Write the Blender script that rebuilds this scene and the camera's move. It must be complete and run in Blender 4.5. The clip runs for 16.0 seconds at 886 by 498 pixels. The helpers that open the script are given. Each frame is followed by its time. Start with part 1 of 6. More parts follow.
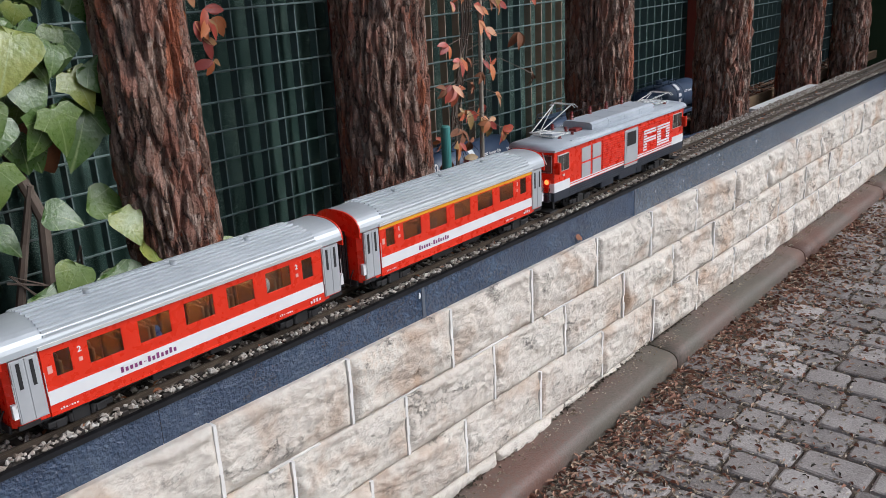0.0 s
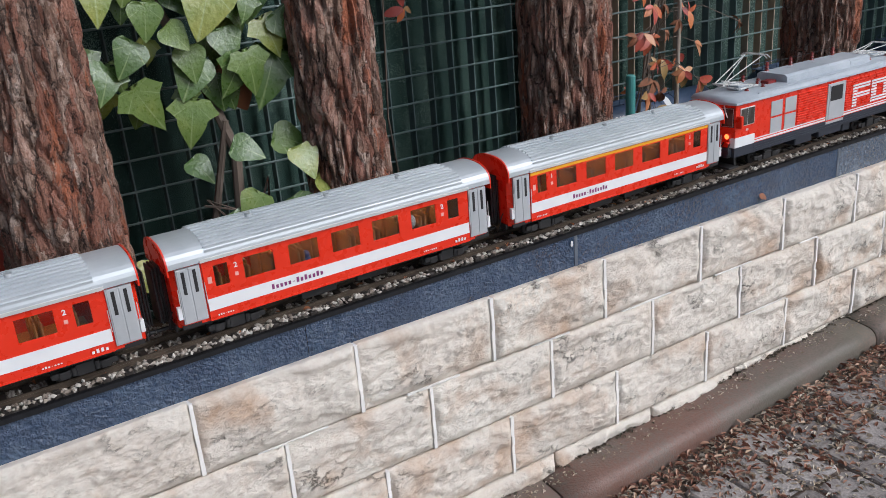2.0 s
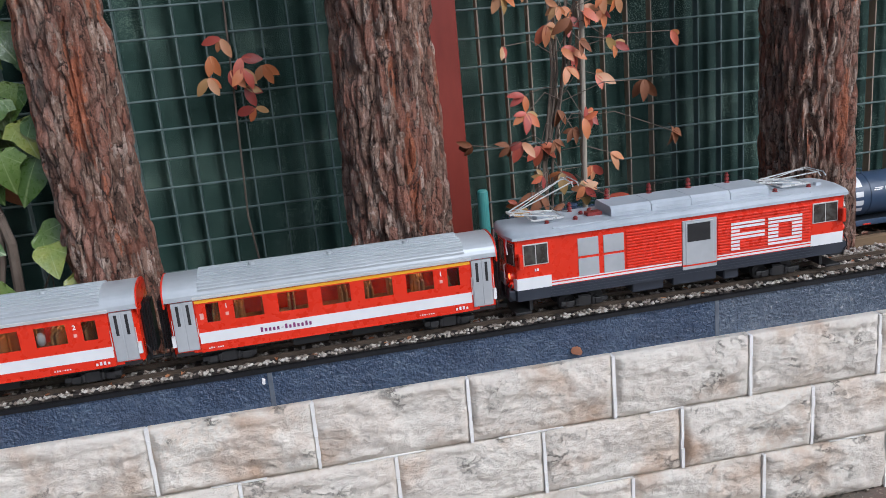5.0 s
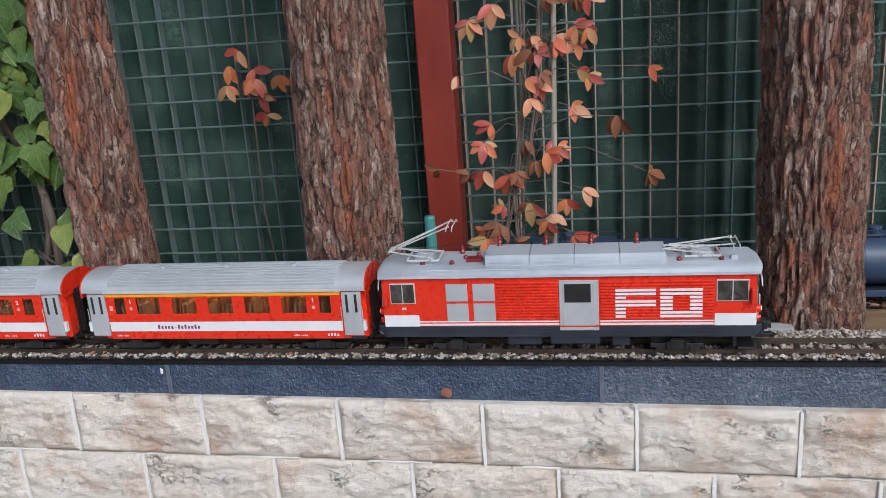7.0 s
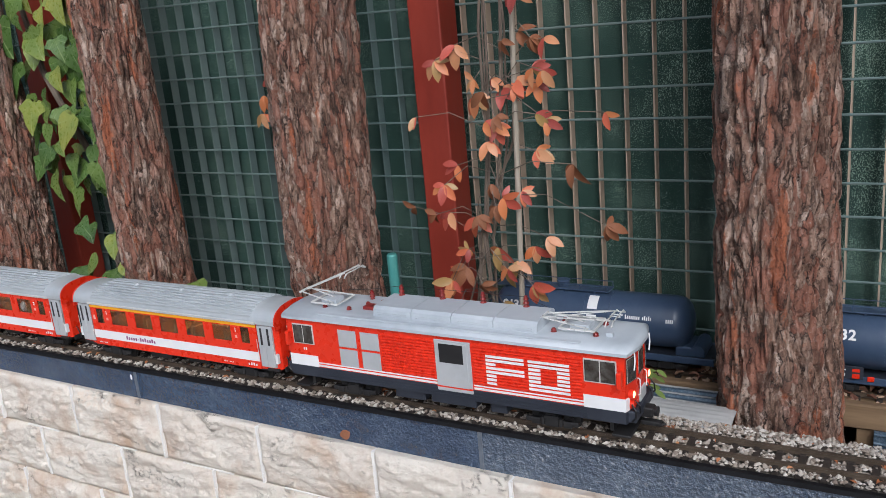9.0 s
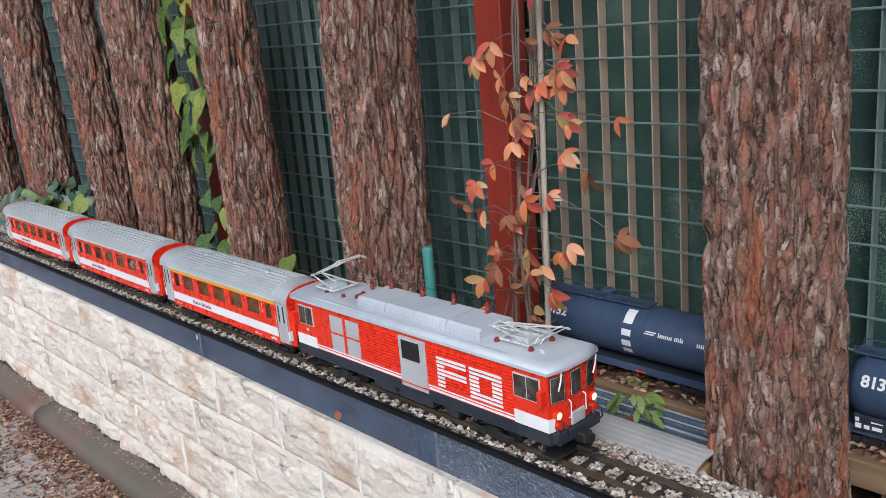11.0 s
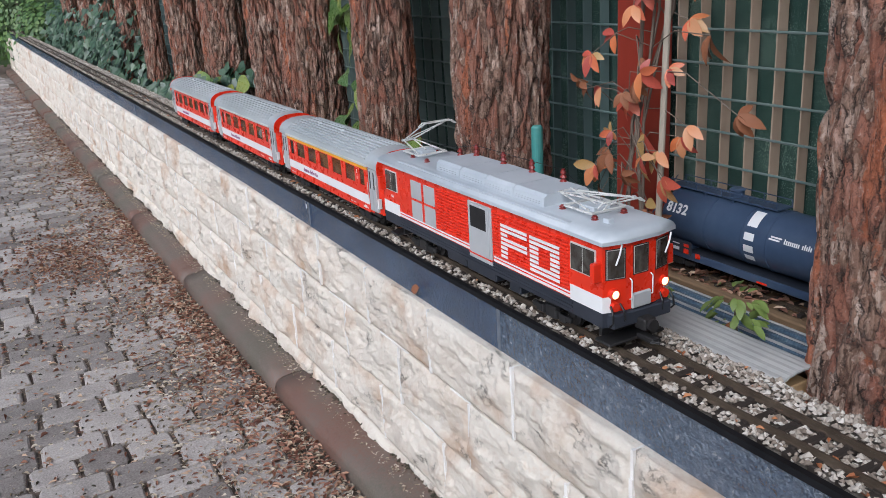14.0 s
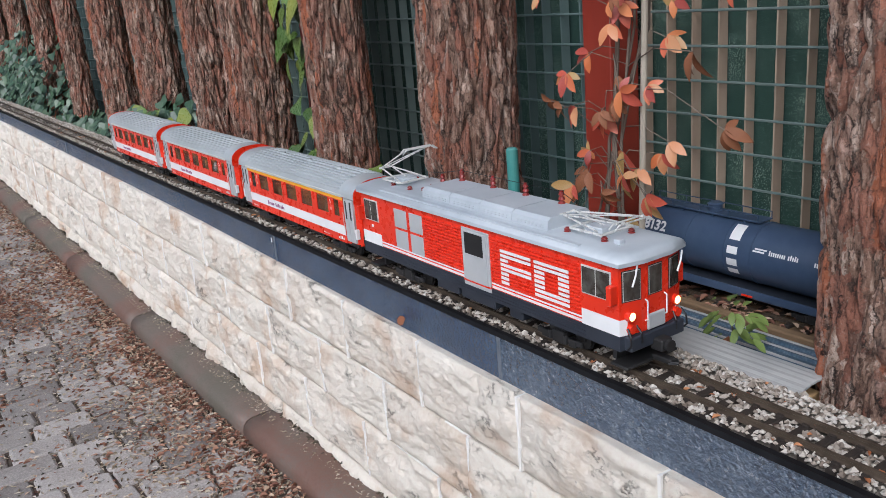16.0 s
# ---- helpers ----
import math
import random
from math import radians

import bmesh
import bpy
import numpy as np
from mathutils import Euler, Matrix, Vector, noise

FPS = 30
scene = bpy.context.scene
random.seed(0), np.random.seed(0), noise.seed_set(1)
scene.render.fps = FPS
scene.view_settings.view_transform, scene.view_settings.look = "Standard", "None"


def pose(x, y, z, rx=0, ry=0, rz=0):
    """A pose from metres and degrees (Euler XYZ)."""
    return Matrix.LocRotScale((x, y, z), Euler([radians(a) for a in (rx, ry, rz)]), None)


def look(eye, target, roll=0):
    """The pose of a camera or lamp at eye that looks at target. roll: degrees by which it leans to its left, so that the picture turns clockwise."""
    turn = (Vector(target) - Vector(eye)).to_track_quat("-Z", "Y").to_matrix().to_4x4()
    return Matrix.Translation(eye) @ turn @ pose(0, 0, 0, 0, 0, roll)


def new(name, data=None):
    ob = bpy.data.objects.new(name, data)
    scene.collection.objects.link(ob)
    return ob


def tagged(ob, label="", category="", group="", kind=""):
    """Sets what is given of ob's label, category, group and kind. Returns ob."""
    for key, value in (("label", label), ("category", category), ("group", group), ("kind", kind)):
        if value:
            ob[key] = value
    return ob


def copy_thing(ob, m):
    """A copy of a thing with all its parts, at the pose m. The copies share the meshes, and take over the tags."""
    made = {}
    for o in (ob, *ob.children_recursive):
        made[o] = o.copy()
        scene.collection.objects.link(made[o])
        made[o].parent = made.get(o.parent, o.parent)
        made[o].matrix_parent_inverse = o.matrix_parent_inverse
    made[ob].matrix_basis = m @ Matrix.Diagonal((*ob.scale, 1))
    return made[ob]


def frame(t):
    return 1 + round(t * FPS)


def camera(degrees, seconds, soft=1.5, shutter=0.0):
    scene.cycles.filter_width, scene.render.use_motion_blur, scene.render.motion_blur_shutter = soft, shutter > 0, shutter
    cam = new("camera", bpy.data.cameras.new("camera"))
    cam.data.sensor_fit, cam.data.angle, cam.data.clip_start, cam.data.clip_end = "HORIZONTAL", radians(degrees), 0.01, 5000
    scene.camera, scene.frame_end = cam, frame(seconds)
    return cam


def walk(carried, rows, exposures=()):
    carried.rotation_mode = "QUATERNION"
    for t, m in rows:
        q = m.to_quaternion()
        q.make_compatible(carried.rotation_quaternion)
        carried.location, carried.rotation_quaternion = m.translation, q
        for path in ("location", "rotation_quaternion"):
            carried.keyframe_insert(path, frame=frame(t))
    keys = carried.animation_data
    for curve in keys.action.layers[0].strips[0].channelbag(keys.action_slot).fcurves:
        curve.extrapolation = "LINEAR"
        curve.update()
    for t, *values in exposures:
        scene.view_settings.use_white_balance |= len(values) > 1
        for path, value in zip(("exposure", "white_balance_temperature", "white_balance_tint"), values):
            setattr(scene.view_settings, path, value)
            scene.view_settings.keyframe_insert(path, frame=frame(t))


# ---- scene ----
cam = camera(54.61, 16.0, soft=0.75, shutter=0.0)
# seconds, place, turn about x, y, z
PATH = [
    (0.0, -1.5322, -0.9880, 1.1095, 71.37, 2.59, -50.01),
    (0.5, -1.5134, -0.9532, 1.0980, 70.10, 4.04, -47.70),
    (1.0, -1.5097, -0.9189, 1.0938, 69.47, 5.38, -43.49),
    (1.5, -1.5183, -0.9482, 1.0982, 68.73, 5.64, -38.70),
    (2.0, -1.4437, -1.1261, 1.1063, 68.99, 4.35, -33.63),
    (2.5, -1.3242, -1.2089, 1.0974, 71.33, 4.42, -29.35),
    (3.0, -1.1148, -1.2349, 1.1073, 72.56, 5.75, -24.86),
    (3.5, -0.9170, -1.2977, 1.1061, 72.00, 5.53, -19.72),
    (4.0, -0.7349, -1.3461, 1.1105, 72.11, 4.68, -17.00),
    (4.5, -0.5727, -1.3262, 1.0856, 73.27, 4.95, -14.18),
    (5.0, -0.3887, -1.3587, 1.0954, 74.49, 5.05, -11.86),
    (5.2, -0.3133, -1.3991, 1.1023, 74.64, 4.88, -11.19),
    (7.3, 0.4393, -1.3642, 1.1894, 72.80, 3.77, 13.11),
    (7.5, 0.4893, -1.3408, 1.1912, 72.66, 3.61, 15.27),
    (8.0, 0.6353, -1.2210, 1.1769, 73.39, 4.59, 19.22),
    (8.5, 0.8009, -1.1507, 1.2103, 73.84, 4.81, 24.46),
    (9.0, 0.9704, -1.1282, 1.2220, 74.27, 5.04, 28.34),
    (9.2, 1.0127, -1.0983, 1.2191, 74.05, 4.92, 28.89),
    (11.3, 1.3764, -0.7939, 1.1961, 74.41, 5.72, 49.47),
    (11.5, 1.3890, -0.7616, 1.1770, 73.86, 6.45, 51.19),
    (12.0, 1.4097, -0.7113, 1.1345, 72.41, 6.07, 54.63),
    (12.5, 1.4626, -0.6926, 1.0874, 71.94, 3.93, 57.78),
    (13.0, 1.4741, -0.6864, 1.0877, 71.88, 2.84, 60.12),
    (13.5, 1.4458, -0.6584, 1.0666, 72.03, 2.83, 60.66),
    (14.0, 1.3923, -0.6388, 1.0467, 71.61, 3.40, 60.67),
    (14.5, 1.3322, -0.6280, 1.0417, 71.28, 3.65, 60.65),
    (15.0, 1.3240, -0.6643, 1.0330, 71.25, 4.47, 59.61),
    (15.5, 1.3400, -0.7011, 1.0507, 72.04, 4.78, 56.59),
    (16.0, 1.3048, -0.7030, 1.0485, 72.82, 4.64, 55.20),
]
walk(cam, [(t, pose(x, y, z, a, b, c)) for t, x, y, z, a, b, c in PATH], [(0.0, -0.05, 5880, 10), (3.0, -0.08, 5800, 10), (5.0, -0.10, 5640, 10), (7.5, -0.11, 5820, 10), (9.2, 0.02, 5860, 10),
          (11.5, 0.12, 5820, 10), (13.5, 0.04, 5850, 10), (14.0, 0.02, 5760, 10), (15.0, -0.07, 5480, 9), (15.5, -0.02, 5680, 10), (16.0, 0.05, 5780, 10)])

# ---- light: an overcast autumn day ----
world = bpy.data.worlds.new("overcast_sky")
scene.world = world
world.use_nodes = True
wn, wl = world.node_tree.nodes, world.node_tree.links
sky = wn.new("ShaderNodeTexSky")
sky.sky_type = "NISHITA"
sky.sun_disc = False
sky.sun_elevation = radians(40)
sky.sun_rotation = radians(146)
sky.air_density, sky.dust_density, sky.ozone_density = 1.0, 4.0, 1.0
soft_sky = wn.new("ShaderNodeHueSaturation")
soft_sky.inputs["Saturation"].default_value = 0.6
wl.new(sky.outputs[0], soft_sky.inputs["Color"])
wl.new(soft_sky.outputs[0], wn["Background"].inputs["Color"])
wn["Background"].inputs["Strength"].default_value = 0.128
sun = new("sun", bpy.data.lights.new("sun", "SUN"))
sun.data.energy, sun.data.angle, sun.data.color = 1.8, radians(32), (1.0, 0.985, 0.97)
sun.matrix_world = look((4.0, -6.0, 5.6), (0, 0, 0))

# ---- helpers for meshes ----
def part(name, bm, material, parent=None, label="", smooth=False, at=None):
    me = bpy.data.meshes.new(name)
    bm.to_mesh(me)
    bm.free()
    if smooth:
        me.polygons.foreach_set("use_smooth", [True] * len(me.polygons))
    if material:
        me.materials.append(material)
    ob = new(name, me)
    if parent:
        ob.parent = parent
    if at:
        ob.matrix_basis = at
    if label:
        ob["label"] = label
    return ob


def again(ob, m, parent=None):
    """One more object on the same mesh."""
    o = new(ob.name.split(".")[0], ob.data)
    o.parent = parent if parent else ob.parent
    o.matrix_basis = m
    return o


def thing(name, label, category, group="", at=None, kind=""):
    ob = tagged(new(name), label, category, group, kind)
    ob.empty_display_size = 0.05
    if at:
        ob.matrix_basis = at
    return ob


def box(bm, x0, x1, y0, y1, z0, z1, bevel=0.0, seg=1):
    r = bmesh.ops.create_cube(bm, size=1.0, matrix=Matrix.Translation(((x0 + x1) / 2, (y0 + y1) / 2, (z0 + z1) / 2))
                              @ Matrix.Diagonal((abs(x1 - x0), abs(y1 - y0), abs(z1 - z0), 1)))
    if bevel:
        es = {e for v in r["verts"] for e in v.link_edges}
        bmesh.ops.bevel(bm, geom=list(es), offset=bevel, segments=seg, affect="EDGES", profile=0.5)
    return bm


def boxed(*a, **k):
    return box(bmesh.new(), *a, **k)


def rod(bm, a, b, r0, r1=None, seg=8, caps=True):
    """A round bar from a to b."""
    a, b = Vector(a), Vector(b)
    r1 = r0 if r1 is None else r1
    q = (b - a).to_track_quat("Z", "Y").to_matrix().to_4x4()
    bmesh.ops.create_cone(bm, cap_ends=caps, segments=seg, radius1=r0, radius2=r1, depth=(b - a).length,
                          matrix=Matrix.Translation((a + b) / 2) @ q)
    return bm


def rods(path, r, seg=6):
    bm = bmesh.new()
    for a, b in zip(path, path[1:]):
        rod(bm, a, b, r, seg=seg)
    return bm


def prism(bm, profile, x0, x1, axis="x"):
    """A profile of (u, v) pairs drawn out along an axis: x gives (y, z), y gives (x, z), z gives (x, y)."""
    def put(u, v, w):
        return {"x": (w, u, v), "y": (u, w, v), "z": (u, v, w)}[axis]
    a = [bm.verts.new(put(u, v, x0)) for u, v in profile]
    b = [bm.verts.new(put(u, v, x1)) for u, v in profile]
    n = len(profile)
    bm.faces.new(a[::-1])
    bm.faces.new(b)
    for i in range(n):
        bm.faces.new((a[i], a[(i + 1) % n], b[(i + 1) % n], b[i]))
    bmesh.ops.recalc_face_normals(bm, faces=bm.faces[:])
    return bm


def tube(bm, path, radii, seg=8):
    """A bent, tapering tube through the points of path."""
    rings = []
    for i, p in enumerate(path):
        p = Vector(p)
        d = (Vector(path[min(i + 1, len(path) - 1)]) - Vector(path[max(i - 1, 0)])).normalized()
        u = d.cross(Vector((0.31, 0.87, 0.2))).normalized()
        w = d.cross(u)
        r = radii[i] if isinstance(radii, (list, tuple)) else radii
        rings.append([bm.verts.new(p + r * (math.cos(k * math.tau / seg) * u + math.sin(k * math.tau / seg) * w)) for k in range(seg)])
    for a, b in zip(rings, rings[1:]):
        for k in range(seg):
            bm.faces.new((a[k], a[(k + 1) % seg], b[(k + 1) % seg], b[k]))
    bm.faces.new(rings[0][::-1])
    bm.faces.new(rings[-1])
    return bm


# ---- materials ----
def material(name, colors, rough=0.6, metal=0.0, scale=8.0, stretch=(1, 1, 1), fine=60.0, fine_mix=0.25, bump=0.2, bump_scale=80.0,
             bump_dist=0.001, spread=0.0, rough_var=0.15, coat=0.0, detail=6.0, by_object=False, by_island=False, island_mix=0.0, spec=0.5, by_place=False):
    """A worn surface: large stains between the given colours, a finer grain on top, relief and uneven gloss."""
    m = bpy.data.materials.new(name)
    m.use_nodes = True
    n, l = m.node_tree.nodes, m.node_tree.links
    b = n["Principled BSDF"]
    tc = n.new("ShaderNodeTexCoord")
    vec = n.new("ShaderNodeMapping")
    vec.inputs["Scale"].default_value = stretch
    if by_object:
        oi = n.new("ShaderNodeObjectInfo")
        off = n.new("ShaderNodeVectorMath")
        off.operation = "SCALE"
        off.inputs[0].default_value = (17.0, 31.0, 23.0)
        l.new(oi.outputs["Random"], off.inputs["Scale"])
        add = n.new("ShaderNodeVectorMath")
        l.new(tc.outputs["Object"], add.inputs[0])
        l.new(off.outputs[0], add.inputs[1])
        l.new(add.outputs[0], vec.inputs["Vector"])
    elif by_place:
        l.new(n.new("ShaderNodeNewGeometry").outputs["Position"], vec.inputs["Vector"])
    else:
        l.new(tc.outputs["Object"], vec.inputs["Vector"])
    big = n.new("ShaderNodeTexNoise")
    big.inputs["Scale"].default_value, big.inputs["Detail"].default_value = scale, detail
    l.new(vec.outputs[0], big.inputs["Vector"])
    small = n.new("ShaderNodeTexNoise")
    small.inputs["Scale"].default_value, small.inputs["Detail"].default_value = fine, 8.0
    l.new(vec.outputs[0], small.inputs["Vector"])
    fac = n.new("ShaderNodeMix")
    fac.inputs["Factor"].default_value = fine_mix
    l.new(big.outputs[0], fac.inputs["A"])
    l.new(small.outputs[0], fac.inputs["B"])
    value = fac.outputs["Result"]
    if by_object or by_island:
        rnd = n.new("ShaderNodeMix")
        rnd.inputs["Factor"].default_value = island_mix
        l.new(value, rnd.inputs["A"])
        if by_island:
            l.new(n.new("ShaderNodeNewGeometry").outputs["Random Per Island"], rnd.inputs["B"])
        else:
            l.new(oi.outputs["Random"], rnd.inputs["B"])
        value = rnd.outputs["Result"]
    ramp = n.new("ShaderNodeValToRGB")
    e = ramp.color_ramp.elements
    lo, hi = (0.3, 0.7) if island_mix < 0.4 else (0.12, 0.88)
    for i, c in enumerate(colors):
        pos = lo + (hi - lo) * i / max(1, len(colors) - 1)
        s = e[i] if i < 2 else e.new(pos)
        s.position, s.color = pos, (*c, 1)
    l.new(value, ramp.inputs["Fac"])
    l.new(ramp.outputs["Color"], b.inputs["Base Color"])
    rr = n.new("ShaderNodeMapRange")
    rr.inputs["To Min"].default_value, rr.inputs["To Max"].default_value = max(0.02, rough - rough_var), min(1.0, rough + rough_var)
    l.new(small.outputs[0], rr.inputs["Value"])
    l.new(rr.outputs[0], b.inputs["Roughness"])
    b.inputs["Metallic"].default_value = metal
    b.inputs["Coat Weight"].default_value = coat
    b.inputs["Specular IOR Level"].default_value = spec
    if bump:
        bn = n.new("ShaderNodeTexNoise")
        bn.inputs["Scale"].default_value, bn.inputs["Detail"].default_value = bump_scale, 8.0
        l.new(vec.outputs[0], bn.inputs["Vector"])
        bp = n.new("ShaderNodeBump")
        bp.inputs["Strength"].default_value, bp.inputs["Distance"].default_value = bump, bump_dist
        l.new(bn.outputs[0], bp.inputs["Height"])
        l.new(bp.outputs[0], b.inputs["Normal"])
    return m


def glass(name, tint=(0.9, 0.95, 0.95), rough=0.02, alpha=0.25):
    """Thin clear glazing: mostly see-through, with a gloss."""
    m = bpy.data.materials.new(name)
    m.use_nodes = True
    n, l = m.node_tree.nodes, m.node_tree.links
    tr = n.new("ShaderNodeBsdfTransparent")
    tr.inputs["Color"].default_value = (*tint, 1)
    gl = n.new("ShaderNodeBsdfGlossy")
    gl.inputs["Roughness"].default_value = rough
    lw = n.new("ShaderNodeLayerWeight")
    lw.inputs["Blend"].default_value = 0.12
    fr = n.new("ShaderNodeMapRange")
    fr.inputs["To Min"].default_value, fr.inputs["To Max"].default_value = 0.03, 0.45
    l.new(lw.outputs["Facing"], fr.inputs["Value"])
    mx = n.new("ShaderNodeMixShader")
    l.new(fr.outputs[0], mx.inputs["Fac"])
    l.new(tr.outputs[0], mx.inputs[1])
    l.new(gl.outputs[0], mx.inputs[2])
    l.new(mx.outputs[0], n["Material Output"].inputs["Surface"])
    return m


def lamp_glow(name, color, strength):
    m = bpy.data.materials.new(name)
    m.use_nodes = True
    b = m.node_tree.nodes["Principled BSDF"]
    b.inputs["Base Color"].default_value = (*color, 1)
    b.inputs["Emission Color"].default_value = (*color, 1)
    b.inputs["Emission Strength"].default_value = strength
    return m


def stone_material():
    """Pale split limestone: rust stains, short dark fractures, grainy relief."""
    m = material("split_limestone", [(0.64, 0.55, 0.45), (0.71, 0.635, 0.55), (0.75, 0.695, 0.61), (0.73, 0.625, 0.515)], 0.9, scale=9, fine=120, fine_mix=0.45,
                 bump=0.0, by_object=True, island_mix=0.10)
    n, l = m.node_tree.nodes, m.node_tree.links
    b, ramp = n["Principled BSDF"], n["Color Ramp"]
    vec = n["Mapping"].outputs[0]

    def noise_tex(scale, detail, rough=0.5, source=vec):
        t = n.new("ShaderNodeTexNoise")
        t.inputs["Scale"].default_value, t.inputs["Detail"].default_value, t.inputs["Roughness"].default_value = scale, detail, rough
        l.new(source, t.inputs["Vector"])
        return t.outputs[0]

    def ranged(v, a, z, c=0.0, d=1.0):
        t = n.new("ShaderNodeMapRange")
        for key, val in (("From Min", a), ("From Max", z), ("To Min", c), ("To Max", d)):
            t.inputs[key].default_value = val
        l.new(v, t.inputs["Value"])
        return t.outputs[0]

    def calc(op, a, c):
        t = n.new("ShaderNodeMath")
        t.operation = op
        l.new(a, t.inputs[0])
        if isinstance(c, float):
            t.inputs[1].default_value = c
        else:
            l.new(c, t.inputs[1])
        return t.outputs[0]

    def over(a, color, f):
        t = n.new("ShaderNodeMix")
        t.data_type = "RGBA"
        t.inputs["B"].default_value = (*color, 1)
        l.new(f, t.inputs["Factor"])
        l.new(a, t.inputs["A"])
        return t.outputs["Result"]
    flat = n.new("ShaderNodeMapping")
    flat.inputs["Scale"].default_value = (0.8, 1.0, 1.25)
    l.new(vec, flat.inputs["Vector"])
    rust = ranged(noise_tex(6.5, 7.0, 0.62), 0.51, 0.68, 0.0, 0.8)
    col = over(ramp.outputs["Color"], (0.50, 0.32, 0.20), rust)
    # short broken fractures, in clusters
    ridge = calc("ABSOLUTE", calc("SUBTRACT", noise_tex(34.0, 10.0, 0.68, flat.outputs[0]), 0.5), 0.0)
    line = ranged(ridge, 0.0, 0.030, 1.0, 0.0)
    some = ranged(noise_tex(15.0, 7.0, 0.62, flat.outputs[0]), 0.54, 0.66, 0.0, 0.85)
    crack = calc("MULTIPLY", line, some)
    col = over(col, (0.17, 0.15, 0.125), crack)
    # grey lichen specks
    grime = ranged(noise_tex(95.0, 8.0, 0.74), 0.60, 0.69, 0.0, 0.6)
    col = over(col, (0.22, 0.195, 0.165), calc("MULTIPLY", grime, ranged(noise_tex(12.0, 5.0, 0.6), 0.50, 0.62)))
    l.new(col, b.inputs["Base Color"])
    h = calc("ADD", noise_tex(30.0, 12.0, 0.70, flat.outputs[0]), calc("MULTIPLY", crack, -0.35))
    bp = n.new("ShaderNodeBump")
    bp.inputs["Strength"].default_value, bp.inputs["Distance"].default_value = 1.0, 0.011
    l.new(h, bp.inputs["Height"])
    l.new(bp.outputs[0], b.inputs["Normal"])
    return m


STONE = stone_material()
MORTAR = material("pale_mortar", [(0.70, 0.67, 0.63), (0.84, 0.82, 0.79)], 0.9, scale=20, bump=0.4, bump_scale=200)
KERB = material("damp_brown_concrete_kerb", [(0.075, 0.050, 0.040), (0.165, 0.088, 0.066), (0.150, 0.115, 0.095), (0.115, 0.105, 0.082), (0.20, 0.145, 0.118)], 0.55, scale=3.2, fine=150, fine_mix=0.3,
                bump=0.6, bump_scale=230, bump_dist=0.0025, by_place=True, detail=4.0)
PAVER = material("concrete_paver", [(0.15, 0.132, 0.122), (0.28, 0.255, 0.240), (0.45, 0.415, 0.39)], 0.92, spec=0.25, scale=12, fine=210, fine_mix=0.62, bump=0.7, bump_scale=200,
                 bump_dist=0.003, by_object=True, island_mix=0.30)
BED = material("dirty_joint_sand", [(0.055, 0.040, 0.031), (0.12, 0.09, 0.07), (0.18, 0.145, 0.12)], 0.95, scale=15, bump=0.6, bump_scale=150, bump_dist=0.003)
# palest blue in the grain stands in for the paint's pebbly sheen
BAND = material("blue_grey_painted_steel", [(0.014, 0.030, 0.066), (0.032, 0.060, 0.115), (0.075, 0.115, 0.175)], 0.22, scale=7, stretch=(1, 1, 1), fine=70,
                fine_mix=0.4, bump=1.0, bump_scale=190, bump_dist=0.008, rough_var=0.10, spec=0.75, detail=5.0)
# paler tone for the edging panels between x = 0.3 and 2.4
BAND_PALE = material("dusty_blue_grey_steel", [(0.032, 0.052, 0.090), (0.066, 0.096, 0.142), (0.145, 0.182, 0.232)], 0.24, scale=6, stretch=(1, 1, 1), fine=90,
                      fine_mix=0.5, bump=1.0, bump_scale=190, bump_dist=0.009, rough_var=0.10, spec=1.0, detail=6.0)
BAND_LIP = material("black_rubber_lip", [(0.004, 0.004, 0.005), (0.011, 0.011, 0.013)], 0.6, scale=30, bump=0.2, spec=0.2)
SOIL = material("leaf_litter_soil", [(0.03, 0.02, 0.014), (0.075, 0.045, 0.03), (0.13, 0.07, 0.04)], 0.95, scale=25, fine=90, bump=0.7, bump_scale=120, bump_dist=0.006)
GRAVEL = material("mixed_gravel", [(0.15, 0.115, 0.09), (0.29, 0.245, 0.20), (0.42, 0.375, 0.325), (0.56, 0.52, 0.47)], 0.8, scale=60, fine=300, by_island=True,
                  island_mix=0.75, bump=0.3, bump_scale=400)
SLEEPER = material("brown_black_sleeper", [(0.018, 0.014, 0.012), (0.05, 0.036, 0.028)], 0.7, scale=40, stretch=(4, 1, 1), bump=0.4, bump_scale=200)
RAIL = material("rusty_brass_rail", [(0.055, 0.040, 0.029), (0.115, 0.086, 0.062)], 0.5, 0.3, scale=30, bump=0.15)
RAIL_TOP = material("worn_rail_head", [(0.13, 0.10, 0.075), (0.22, 0.18, 0.14)], 0.35, 0.8, scale=20, bump=0.05)
